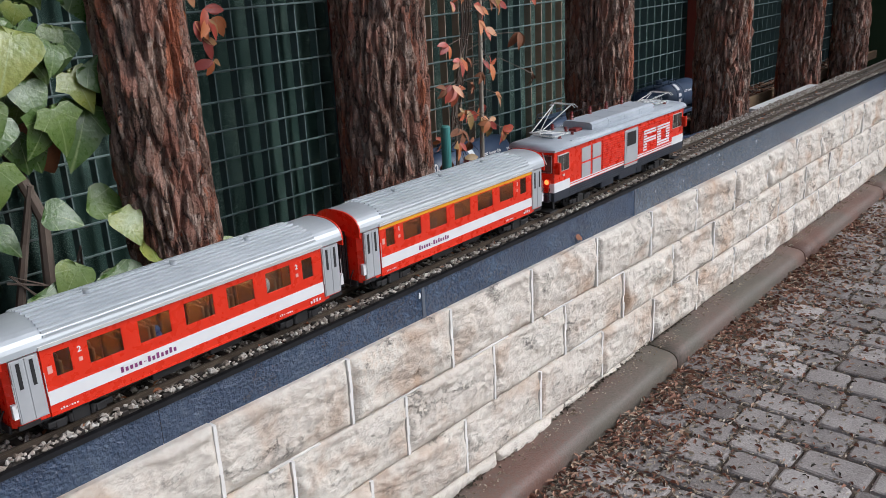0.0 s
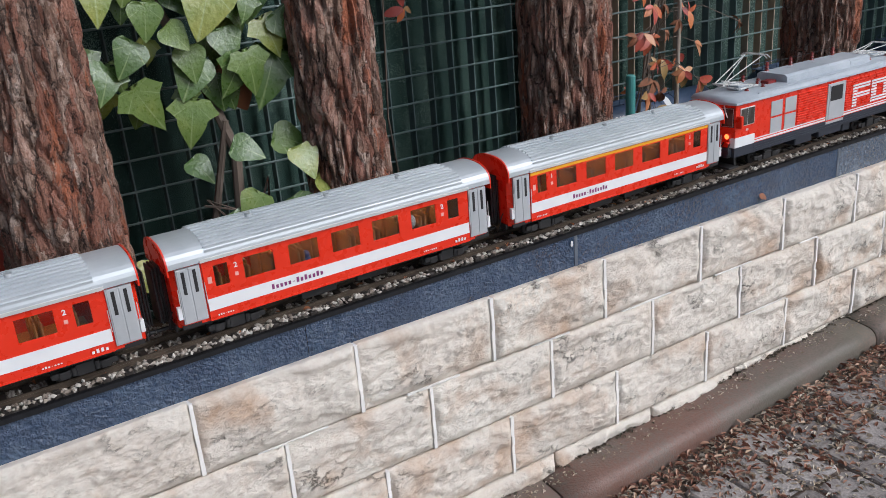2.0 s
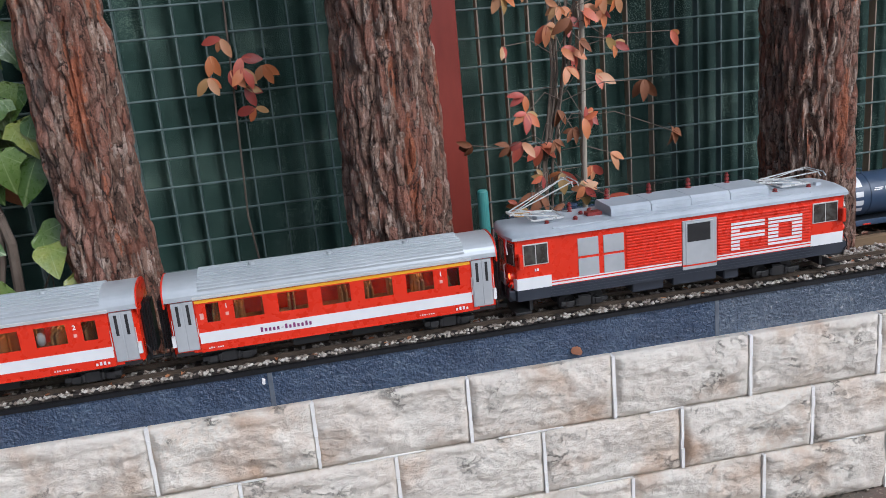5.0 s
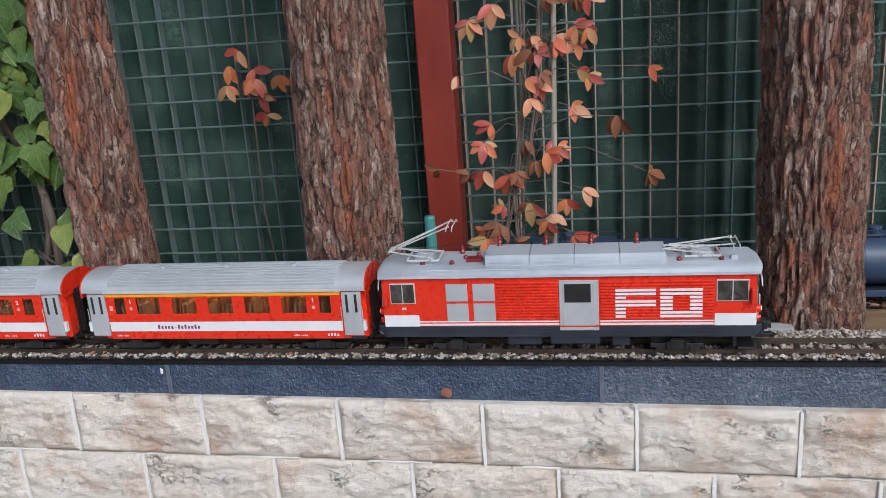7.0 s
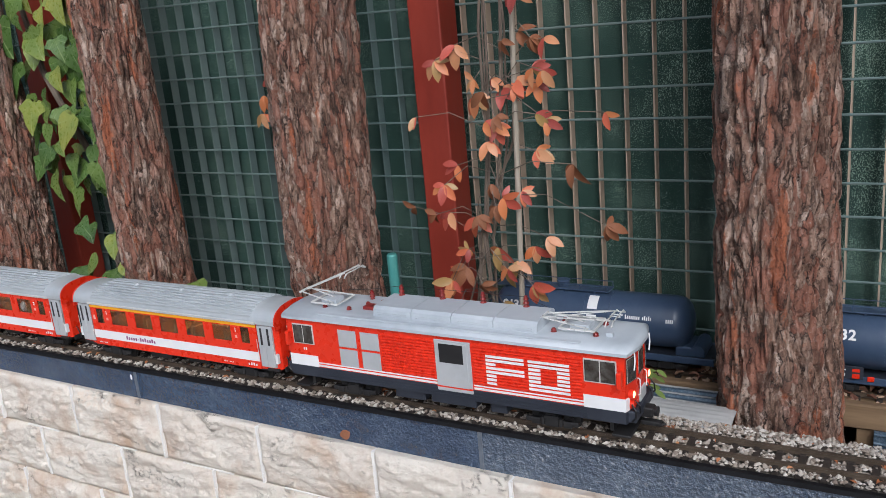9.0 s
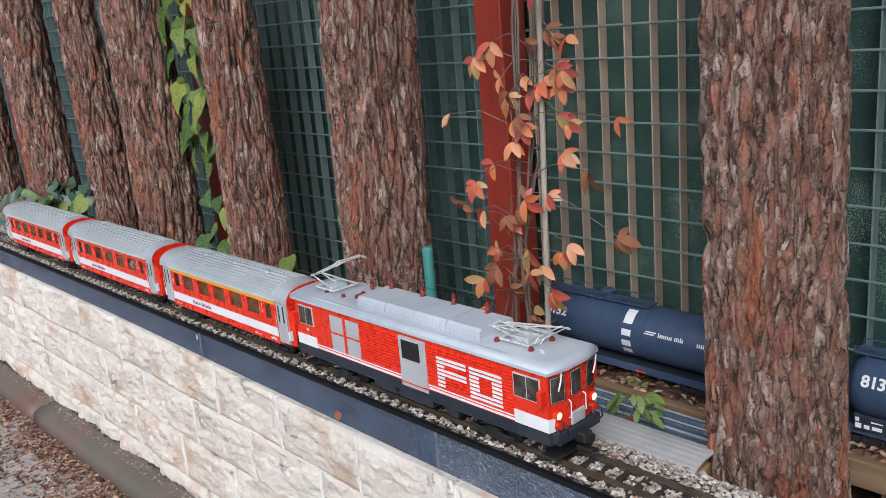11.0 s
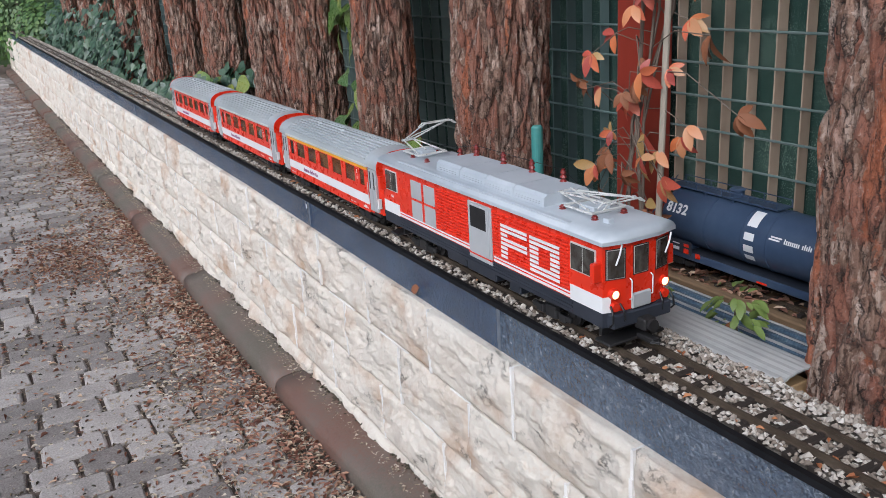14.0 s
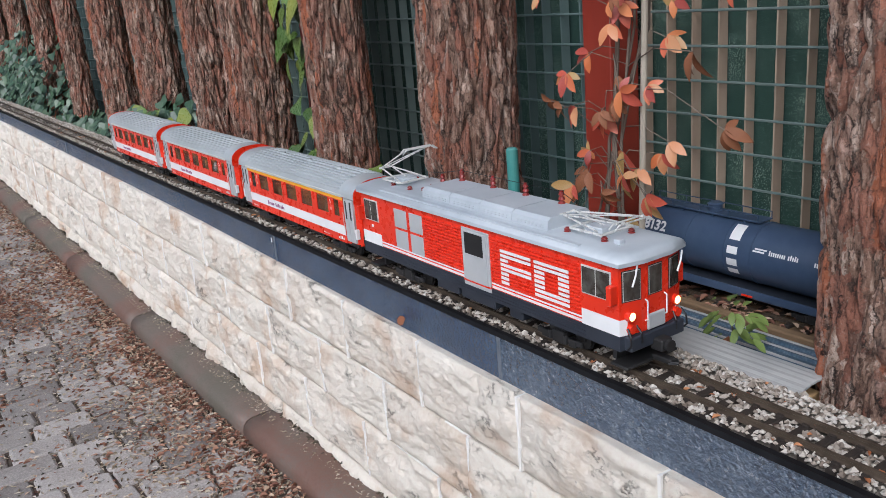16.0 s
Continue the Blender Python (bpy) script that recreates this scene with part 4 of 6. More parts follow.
def railcar():
    W, x0, x1 = 0.108, -0.022, 0.620
    m = thing("electric_locomotive", "red electric luggage locomotive with grey roof and lit headlamps", "model locomotive", at=pose(0, 0, RAILS))
    nose = 0.008

    def plan(g=0.0):
        return [(x0 + nose - g, -g), (x1 - nose + g, -g), (x1 + g, 0.030), (x1 + g, W - 0.030), (x1 - nose + g, W + g), (x0 + nose - g, W + g), (x0 - g, W - 0.030), (x0 - g, 0.030)]
    body = part("body", prism(bmesh.new(), plan(), 0.057, 0.148, "z"), RED, m, "red body")
    part("skirt", prism(bmesh.new(), plan(0.0004), 0.037, 0.057, "z"), SKIRT, m, "blue-black skirt")
    bm = bmesh.new()
    for z in (0.041, 0.046, 0.051):
        for y in (-0.0012, W - 0.0002):
            box(bm, x0 + nose + 0.06, x1 - nose - 0.06, y, y + 0.0014, z, z + 0.0018)
    part("skirt_ribs", bm, SKIRT, m)
    # white corners
    for a, b in ((x0 + nose, 0.048), (0.547, x1 - nose)):
        for y in (-0.0008, W - 0.0004):
            part("corner_panel", boxed(a, b, y, y + 0.0012, 0.057, 0.078), WHITE, body, "white corner panel")
    for s, xe, xi in ((-1, x0, x0 + nose), (1, x1, x1 - nose)):
        for ya, yb in ((0.030, -0.0), (W - 0.030, W)):
            bm = bmesh.new()
            n = Vector((yb - ya, -(xi - xe), 0)).normalized() * 0.0007
            if n.x * s < 0:
                n = -n
            q = [Vector((xe, ya, 0)) * 0.35 + Vector((xi, yb, 0)) * 0.65, Vector((xi, yb, 0))]
            vs = [bm.verts.new((p.x + n.x, p.y + n.y, z)) for z in (0.057, 0.078) for p in q]
            vs += [bm.verts.new((p.x, p.y, z)) for z in (0.057, 0.078) for p in q]
            for f in ((0, 1, 3, 2), (4, 5, 7, 6), (0, 1, 5, 4), (2, 3, 7, 6), (0, 2, 6, 4), (1, 3, 7, 5)):
                bm.faces.new([vs[i] for i in f])
            bmesh.ops.recalc_face_normals(bm, faces=bm.faces[:])
            part("corner_panel", bm, WHITE, body, "white corner panel")
    # twin white lines and ribbed sides
    for y in (-0.0007, W - 0.0004):
        for z in (0.0585, 0.0645):
            for a, b in ((0.0485, 0.2915), (0.3605, 0.5465)):
                part("line", boxed(a, b, y, y + 0.0011, z, z + (0.0036 if z < 0.06 else 0.0022)), WHITE, body, "thin white line")
        for a, b in ((0.187, 0.291), (0.361, 0.545)):
            for k in range(13):
                z = 0.0695 + k * 0.00535
                part("rib", boxed(a, b, y - 0.0018, y + 0.0024, z, z + 0.0030, 0.0006), RED, body)
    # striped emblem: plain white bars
    k0, dz = 0.0725, 0.00665
    F = {0: [(0, 0.26)], 1: [(0, 0.26)], 2: [(0, 0.26)], 3: [(0, 1.0)], 4: [(0, 1.0)], 5: [(0, 0.26)], 6: [(0, 1.0)], 7: [(0, 1.0)]}
    O = {0: [(0, 1)], 1: [(0, 1)], 2: [(0, 0.3), (0.7, 1)], 3: [(0, 0.3), (0.7, 1)], 4: [(0, 0.3), (0.7, 1)], 5: [(0, 0.3), (0.7, 1)], 6: [(0, 1)], 7: [(0, 1)]}
    for y in (-0.0030, W + 0.0022):
        for rows_, xa, wd in ((F, 0.386, 0.066), (O, 0.459, 0.068)):
            for r, spans in rows_.items():
                for a, b in spans:
                    z = k0 + r * dz
                    part("emblem_bar", boxed(xa + a * wd, xa + b * wd, y, y + 0.0008, z, z + 0.0042), WHITE, body, "white bar of a striped emblem")
    # grey grille panes and luggage door
    for y in (-0.0010, W - 0.0004):
        for a in (0.098, 0.145):
            for z in (0.067, 0.103):
                part("grille_panel", boxed(a, a + 0.038, y, y + 0.0014, z, z + 0.032, 0.0005), DOOR_GREY, body, "plain grey panel")
        dr = part("luggage_door", boxed(0.2925, 0.3585, y - 0.0012, y + 0.002, 0.049, 0.1395, 0.0008), DOOR_GREY, m, "grey sliding luggage door")
        part("door_leaf", boxed(0.2985, 0.3525, y - 0.0022, y + 0.001, 0.058, 0.136, 0.0006), DOOR_GREY, dr)
        part("door_line", boxed(0.2925, 0.3585, y - 0.0016, y + 0.001, 0.0555, 0.0585), RED, dr)
        part("door_window", boxed(0.3015, 0.3455, y - 0.0026, y + 0.001, 0.1005, 0.1335), BLACK, dr, "dark door window")
        for a in (0.0, 0.550):
            wf = part("cab_window", boxed(a - 0.0012, a + 0.0502 if a else a + 0.0442, y - 0.0008, y + 0.0014, 0.0995, 0.1375, 0.0006), CREAM, body, "pale-framed cab window")
            b = a + (0.0490 if a else 0.0430)
            mid = (a + b) / 2
            for p, q in ((a + 0.0008, mid - 0.0008), (mid + 0.0008, b - 0.0008)):
                part("pane", boxed(p, q, y - 0.0012, y + 0.001, 0.1015, 0.1355), CAB_GLASS, wf)
        lettering(0.018, 0.027, 0.088, 0.005, y - 0.0002, WHITE, body, 2, (0, 1), (), 4)
    # cab fronts
    for s, xf, xi in ((1, x1, x1 - nose), (-1, x0, x0 + nose)):
        def facing(ya, yb, za, zb, g, grow=0.0):
            """A flat plate on the three-faced front between ya and yb."""
            bm = bmesh.new()

            def px(y):
                if y < 0.030:
                    return xi + (xf - xi) * (y / 0.030)
                if y > W - 0.030:
                    return xi + (xf - xi) * ((W - y) / 0.030)
                return xf
            vs = []
            for gg in (g, -0.0006):
                for y, z in ((ya, za), (yb, za), (yb, zb), (ya, zb)):
                    vs.append(bm.verts.new((px(y) + s * gg, y, z)))
            for f in ((0, 1, 2, 3), (4, 5, 6, 7), (0, 1, 5, 4), (1, 2, 6, 5), (2, 3, 7, 6), (3, 0, 4, 7)):
                bm.faces.new([vs[i] for i in f])
            bmesh.ops.recalc_face_normals(bm, faces=bm.faces[:])
            return bm
        for ya, yb, za, zb in ((0.0035, 0.0295, 0.1000, 0.1405), (0.0415, 0.0665, 0.1015, 0.1405), (W - 0.0295, W - 0.0035, 0.1000, 0.1405)):
            fr = part("front_window", facing(ya, yb, za, zb, 0.0006), RUBBER, body, "windscreen in a black rubber seal")
            part("seal", facing(ya + 0.0012, yb - 0.0012, za + 0.0012, zb - 0.0012, 0.0010), CREAM, fr)
            part("pane", facing(ya + 0.0020, yb - 0.0020, za + 0.0020, zb - 0.0020, 0.0014), CAB_GLASS, fr)
        part("front_door", boxed(*sorted((xf, xf + s * 0.0005)), 0.0385, 0.0695, 0.060, 0.1445), RED, body)
        for ya in (0.037, 0.071):
            part("grab_rail", rods([(xf, ya, 0.098), (xf + s * 0.004, ya, 0.096), (xf + s * 0.004, ya, 0.072), (xf, ya, 0.070)], 0.0009), WHITE, body, "white grab rail")
        for y in (0.0135, W - 0.0135):
            xh = xi + (xf - xi) * 0.45
            hl = part("headlamp", rod(bmesh.new(), (xh - s * 0.004, y, 0.0815), (xh + s * 0.0055, y, 0.0815), 0.0072, 0.0068, 20), RED, body, "round red lamp housing")
            bm = bmesh.new()
            bmesh.ops.create_uvsphere(bm, u_segments=16, v_segments=8, radius=0.0058, matrix=Matrix.Translation((xh + s * 0.0046, y, 0.0815)) @ Matrix.Diagonal((0.5, 1, 1, 1)))
            part("lens", bm, HEADLIGHT if s > 0 else TAILLIGHT, hl, "glowing warm lens" if s > 0 else "glowing red tail lens", smooth=True)
            rl = part("marker_lamp", rod(bmesh.new(), (xh, y + 0.001, 0.0645), (xh + s * 0.006, y + 0.001, 0.0645), 0.0065, 0.0058, 16), RED, body, "red marker lamp")
            part("hose", tube(bmesh.new(), [(xh + s * 0.004, y + 0.008, 0.068), (xh + s * 0.011, y + 0.009, 0.060), (xh + s * 0.012, y + 0.010, 0.048), (xh + s * 0.006, y + 0.011, 0.042)], 0.0013, 6), RUBBER, body)
            part("hose", tube(bmesh.new(), [(xh + s * 0.004, y - 0.007, 0.068), (xh + s * 0.010, y - 0.008, 0.058), (xh + s * 0.010, y - 0.008, 0.046), (xh + s * 0.004, y - 0.008, 0.040)], 0.0013, 6), RUBBER, body)
        part("footplate", boxed(*sorted((xf - s * 0.0005, xf + s * 0.004)), 0.038, 0.070, 0.057, 0.078, 0.002), DOOR_GREY, body, "folded grey gangway plate")
        part("buffer_beam", boxed(*sorted((xi, xf + s * 0.006)), 0.006, W - 0.006, 0.037, 0.056, 0.002), SKIRT, m)
        bm = bmesh.new()
        box(bm, *sorted((xf, xf + s * 0.02)), 0.044, 0.064, 0.030, 0.046, 0.002)
        rod(bm, (xf + s * 0.02, 0.054, 0.038), (xf + s * 0.026, 0.054, 0.038), 0.007, 0.008, 14)
        box(bm, *sorted((xf, xf + s * 0.03)), 0.048, 0.060, 0.015, 0.022, 0.001)
        tube(bm, [(xf + s * 0.028, 0.046, 0.018), (xf + s * 0.036, 0.054, 0.018), (xf + s * 0.028, 0.062, 0.018)], 0.002, 6)
        part("coupler", bm, BLACK, m)
        bm = prism(bmesh.new(), [(0.020, 0.012), (W - 0.020, 0.012), (W - 0.022, 0.036), (0.022, 0.036)], *sorted((xf - s * 0.040, xf - s * 0.034)))
        box(bm, *sorted((xf - s * 0.034, xf - s * 0.004)), 0.008, W - 0.008, 0.009, 0.013, 0.001)
        part("rail_guard", bm, BLACK, m)
        for k, y in enumerate((0.010, W - 0.018)):
            xs_ = xi + (xf - xi) * 0.6 + s * 0.003
            part("wiper", rods([(xs_, y + 0.014, 0.145), (xs_ + s * 0.003, y + 0.008, 0.134), (xs_ + s * 0.003, y + 0.002, 0.121)], 0.0012), WHITE, body)
        part("top_lamp", rod(bmesh.new(), (xf - s * 0.004, 0.054, 0.152), (xf + s * 0.003, 0.054, 0.152), 0.0052, 0.0048, 14), LOCO_GREY, body)
        for y in (-0.003, W - 0.003):
            part("mirror", boxed(*sorted((xi - s * 0.002, xi - s * 0.010)), y - 0.010 if y < 0 else y + 0.002, y + 0.004 if y < 0 else y + 0.014, 0.098, 0.124, 0.0015), RED, body, "red mirror housing")
    # roof
    bm = bmesh.new()
    prism(bm, plan(0.0055), 0.147, 0.152, "z")
    ring = [bm.verts.new((x, y, 0.152)) for x, y in plan(0.0055)]
    for fx, fy, z in ((0.995, 0.965, 0.1560), (0.988, 0.90, 0.1590), (0.978, 0.78, 0.1612), (0.965, 0.58, 0.1622)):
        up = [bm.verts.new((0.299 + (x - 0.299) * fx, 0.054 + (y - 0.054) * fy, z)) for x, y in plan(0.0055)]
        for i in range(8):
            f = bm.faces.new((ring[i], ring[(i + 1) % 8], up[(i + 1) % 8], up[i]))
            f.smooth = True
        ring = up
    bm.faces.new(ring).smooth = True
    bmesh.ops.recalc_face_normals(bm, faces=bm.faces[:])
    roof = part("roof", bm, LOCO_GREY, m, "pale grey roof")
    for k in range(4):
        a = 0.168 + k * 0.0758
        hood = part("roof_hood", prism(bmesh.new(), [(0.014, 0.156), (0.094, 0.156), (0.092, 0.174), (0.086, 0.1785), (0.022, 0.1785), (0.016, 0.174)], a, a + 0.0746), LOCO_GREY, roof, "grey roof hood")
        bm = bmesh.new()
        for z in (0.161, 0.164, 0.167):
            box(bm, a + 0.008, a + 0.066, 0.0140, 0.0165, z, z + 0.0012)
        part("louvres", bm, LOCO_GREY, hood)
    for y in (0.004, W - 0.004):
        part("walkway", boxed(0.055, 0.545, y - 0.005, y + 0.005, 0.158, 0.161, 0.0008), LOCO_GREY, roof)

    def insulator(x, y, z, h=0.019):
        bm = bmesh.new()
        for k in range(3):
            rod(bm, (x, y, z + k * h / 3), (x, y, z + (k + 0.55) * h / 3), 0.0062 - k * 0.0008, 0.0036, 10)
            rod(bm, (x, y, z + (k + 0.55) * h / 3), (x, y, z + (k + 1) * h / 3), 0.0026, 0.0026, 8)
        part("insulator", bm, PORCELAIN, roof, "dark red ribbed insulator")
    for x in (0.118, 0.187, 0.269, 0.347, 0.425):
        insulator(x, 0.082 if x > 0.15 else 0.090, 0.178 if x > 0.15 else 0.160)
    for x, y in ((0.107, 0.030), (0.128, 0.060), (0.055, 0.030), (0.055, 0.078), (0.492, 0.030), (0.492, 0.080), (0.56, 0.030), (0.56, 0.078), (0.15, 0.075), (0.148, 0.045)):
        insulator(x, y, 0.159, 0.009)
    part("roof_cable", tube(bmesh.new(), [(0.06, 0.085, 0.176), (0.118, 0.090, 0.181), (0.187, 0.082, 0.195), (0.269, 0.082, 0.195), (0.347, 0.082, 0.195), (0.425, 0.082, 0.195), (0.462, 0.080, 0.182)], 0.0005, 6), BLACK, roof)
    part("resistor", boxed(0.132, 0.160, 0.036, 0.056, 0.160, 0.168, 0.001), PORCELAIN, roof)

    def pantograph(xb, s, raised):
        p = part("pantograph", rods([(xb - 0.028, 0.026, 0.170), (xb + 0.028, 0.026, 0.170), (xb + 0.028, 0.082, 0.170), (xb - 0.028, 0.082, 0.170), (xb - 0.028, 0.026, 0.170)], 0.0019), CHROME, roof,
                 "raised wire pantograph" if raised else "folded wire pantograph")
        part("drive_box", boxed(xb - 0.016, xb + 0.016, 0.040, 0.068, 0.163, 0.173, 0.001), LOCO_GREY, p)
        knee = (xb - s * 0.062, 0.182) if raised else (xb - s * 0.062, 0.178)
        head = (xb + s * 0.050, 0.229) if raised else (xb + s * 0.052, 0.188)
        for y, y2 in ((0.030, 0.044), (0.078, 0.064)):
            part("lower_arm", rod(bmesh.new(), (xb + s * 0.018, y, 0.172), (knee[0], y2, knee[1]), 0.0014, seg=6), CHROME, p)
            part("upper_arm", rod(bmesh.new(), (knee[0], y2, knee[1]), (head[0], y2 + (0.012 if y2 > 0.054 else -0.012), head[1]), 0.0013, seg=6), CHROME, p)
        part("brace", rod(bmesh.new(), (xb + s * 0.005, 0.054, 0.173), (knee[0] + s * 0.01, 0.054, knee[1] + 0.006), 0.0012, seg=6), CHROME, p)
        part("brace", rod(bmesh.new(), (knee[0], 0.044, knee[1]), (head[0], 0.076, head[1]), 0.0009, seg=6), CHROME, p)
        bm = rods([(knee[0], 0.040, knee[1]), (knee[0], 0.068, knee[1])], 0.0022)
        part("knee_bar", bm, CHROME, p)
        hx, hz = head
        part("collector_head", rods([(hx - 0.004, 0.020, hz - 0.006), (hx - 0.004, 0.028, hz), (hx - 0.004, 0.080, hz), (hx - 0.004, 0.088, hz - 0.006), (hx + 0.006, 0.088, hz - 0.006),
                                     (hx + 0.006, 0.080, hz), (hx + 0.006, 0.028, hz), (hx + 0.006, 0.020, hz - 0.006)], 0.0012), CHROME, p)
    pantograph(0.056, 1, True)
    pantograph(0.530, 1, False)
    part("whistle", boxed(0.575, 0.586, 0.030, 0.040, 0.160, 0.168, 0.001), LOCO_GREY, roof)
    # running gear
    for x in (0.11, 0.488):
        bogie(x, 0.054, m, 0.082)
    for a, b, g, z in ((0.20, 0.26, 0.008, 0.018), (0.275, 0.36, 0.002, 0.022), (0.38, 0.41, 0.012, 0.015)):
        part("underframe_box", boxed(a, b, g, W - g, z, 0.039, 0.002), SKIRT, m)
    return m


# opaque panes: painted pale mottling stands in for reflections and the cab inside
CAB_GLASS = material("dark_cab_glass", [(0.016, 0.016, 0.015), (0.085, 0.08, 0.07), (0.035, 0.027, 0.022), (0.15, 0.145, 0.125)], 0.04, scale=38, stretch=(1, 1, 0.9), fine=60, bump=0, rough_var=0.02)
railcar()

# ---- siding behind the train ----
shelf = thing("wooden_shelf", "weathered board shelf carrying a leaf-strewn siding", "shelf", at=pose(0, 0, 0))
part("front_board", boxed(0.02, 4.3, 0.452, 0.472, 0.415, 0.464, 0.003), WOOD, shelf, "mossy weathered front board")
part("deck", boxed(0.02, 4.3, 0.472, 0.645, 0.415, 0.428, 0.002), WOOD, shelf)
for x in (0.06, 0.9, 1.8, 2.7, 3.6):
    part("bracket", boxed(x, x + 0.04, 0.46, 0.64, 0.325, 0.415, 0.002), WOOD, shelf)
siding = thing("siding_track", "second garden railway track half buried in dry leaves", "railway track", at=pose(0, 0, 0))
for y in (0.5575, 0.6025):
    rail(y, 0.4395, 0.03, 4.25, siding)
sl = part("sleeper", sleeper_mesh(), SLEEPER, siding, at=pose(0.06, 0.58, 0.4335))
for k in range(1, 110):
    again(sl, pose(0.06 + k * 0.038, 0.58, 0.4335))


def tank_wagon(x, y, z, label):
    """A four-axle oil tank wagon 0.5 m long: vessel, walkway with rails, frame, bogies."""
    w = thing("tank_wagon", label, "model wagon", "tank wagons", pose(x, y, z))
    L, r, zc = 0.455, 0.056, 0.102
    frame_ = part("frame", boxed(-0.028, L + 0.045, -0.042, 0.042, 0.030, 0.040, 0.001), SKIRT, w, "dark blue wagon frame")
    for s in (-1, 1):
        part("side_sill", boxed(-0.028, L + 0.045, s * 0.045 - 0.002, s * 0.045 + 0.002, 0.028, 0.043, 0.001), TANK, frame_)
    bm = bmesh.new()
    prof = [(0.0, 0.0), (0.004, 0.022), (0.012, 0.042), (0.024, 0.053), (0.038, r), (L - 0.038, r), (L - 0.024, 0.053), (L - 0.012, 0.042), (L - 0.004, 0.022), (L, 0.0)]
    rings = [[bm.verts.new((u, v * math.cos(k * math.tau / 40), zc + v * math.sin(k * math.tau / 40))) for k in range(40)] for u, v in prof[1:-1]]
    for a, b in zip(rings, rings[1:]):
        for k in range(40):
            bm.faces.new((a[k], a[(k + 1) % 40], b[(k + 1) % 40], b[k]))
    bm.faces.new(rings[0][::-1])
    bm.faces.new(rings[-1])
    bmesh.ops.recalc_face_normals(bm, faces=bm.faces[:])
    vessel = part("vessel", bm, TANK, w, "glossy navy-blue tank vessel", smooth=True)
    for u in (0.135, 0.222, 0.278):
        part("hoop", rod(bmesh.new(), (u, 0, zc), (u + 0.004, 0, zc), r + 0.0012, seg=40), TANK, vessel)
    # white dashes and lettering that follow the curve
    def curved(u0, u1, a0, a1, mat_, name, lab):
        bm = bmesh.new()
        n = 6
        rows_ = [[bm.verts.new((u, -(r + 0.0009) * math.cos(a0 + (a1 - a0) * k / n), zc + (r + 0.0009) * math.sin(a0 + (a1 - a0) * k / n))) for k in range(n + 1)] for u in (u0, u1)]
        for k in range(n):
            bm.faces.new((rows_[0][k], rows_[1][k], rows_[1][k + 1], rows_[0][k + 1]))
        return part(name, bm, mat_, vessel, lab)
    for a0, a1 in ((0.55, 1.15), (0.10, 0.34), (-0.30, -0.06), (-0.62, -0.42)):
        curved(0.234, 0.256, a0, a1, WHITE, "white_mark", "white hazard dash")
    for k, (dx, ch) in enumerate(((0.0, "8"), (0.0135, "1"), (0.0260, "3"), (0.0405, "2"))):
        text_mark(ch, 0.027, WHITE, vessel, Matrix.Translation((0.043 + dx, -(r + 0.0012) * math.cos(0.45), zc + (r + 0.0012) * math.sin(0.45))) @ pose(0, 0, 0, 90 - 26, 0, 0), "number")
    for u0, u1, a0, a1 in ((0.290, 0.314, 0.40, 0.45), (0.287, 0.310, 0.32, 0.37)):
        curved(u0, u1, a0, a1, WHITE, "lettering_bar", "white swept emblem")
    for k in range(14):
        if k != 8:
            curved(0.319 + k * 0.0041, 0.319 + k * 0.0041 + 0.0027, 0.30, 0.46 if k in (0, 10, 12) else 0.42, WHITE, "lettering_bar", "")
    for k in range(4):
        curved(0.405 + k * 0.0042, 0.405 + k * 0.0042 + 0.0028, 0.27, 0.40, WHITE, "lettering_bar", "")
    # data panel
    pnl = part("data_panel", boxed(0.028, 0.105, -0.0535, -0.051, 0.040, 0.066, 0.0006), SKIRT, w, "dark data panel with pale marks and orange plates")
    for a, b, c, d, m_ in ((0.031, 0.041, 0.043, 0.052, WHITE), (0.045, 0.054, 0.044, 0.051, WHITE), (0.058, 0.074, 0.045, 0.051, WHITE), (0.031, 0.037, 0.055, 0.062, WHITE), (0.056, 0.075, 0.057, 0.059, WHITE),
                           (0.086, 0.099, 0.042, 0.051, RED), (0.086, 0.099, 0.055, 0.061, RED)):
        part("mark", boxed(a, b, -0.0542, -0.0533, c, d), m_, pnl)
    # walkway, dome, ladders
    wk = part("walkway", boxed(0.01, 0.275, -0.020, 0.020, zc + r + 0.002, zc + r + 0.005, 0.001), TANK, w)
    for u in (0.03, 0.1, 0.17, 0.24):
        part("saddle", boxed(u, u + 0.004, -0.018, 0.018, zc + r - 0.004, zc + r + 0.002), TANK, wk)
    part("dome", rod(bmesh.new(), (0.165, 0, zc + r - 0.004), (0.165, 0, zc + r + 0.018), 0.014, 0.013, 18), TANK, w)
    part("dome_lid", rod(bmesh.new(), (0.165, 0, zc + r + 0.018), (0.165, 0, zc + r + 0.021), 0.0155, 0.012, 18), TANK, w)
    for s in (-1, 1):
        part("railing", rods([(0.012, s * 0.020, zc + r + 0.004), (0.012, s * 0.020, zc + r + 0.016), (0.272, s * 0.020, zc + r + 0.016), (0.272, s * 0.020, zc + r + 0.004)], 0.0011), TANK, w)
        for u in (0.08, 0.145, 0.21):
            part("railing_post", rod(bmesh.new(), (u, s * 0.020, zc + r + 0.004), (u, s * 0.020, zc + r + 0.016), 0.0010, seg=6), TANK, w)
    part("platform_hoop", rods([(-0.022, -0.036, 0.043), (-0.022, -0.036, 0.098), (-0.022, -0.020, 0.112), (-0.022, 0.020, 0.112), (-0.022, 0.036, 0.098), (-0.022, 0.036, 0.043)], 0.0013), TANK, w)
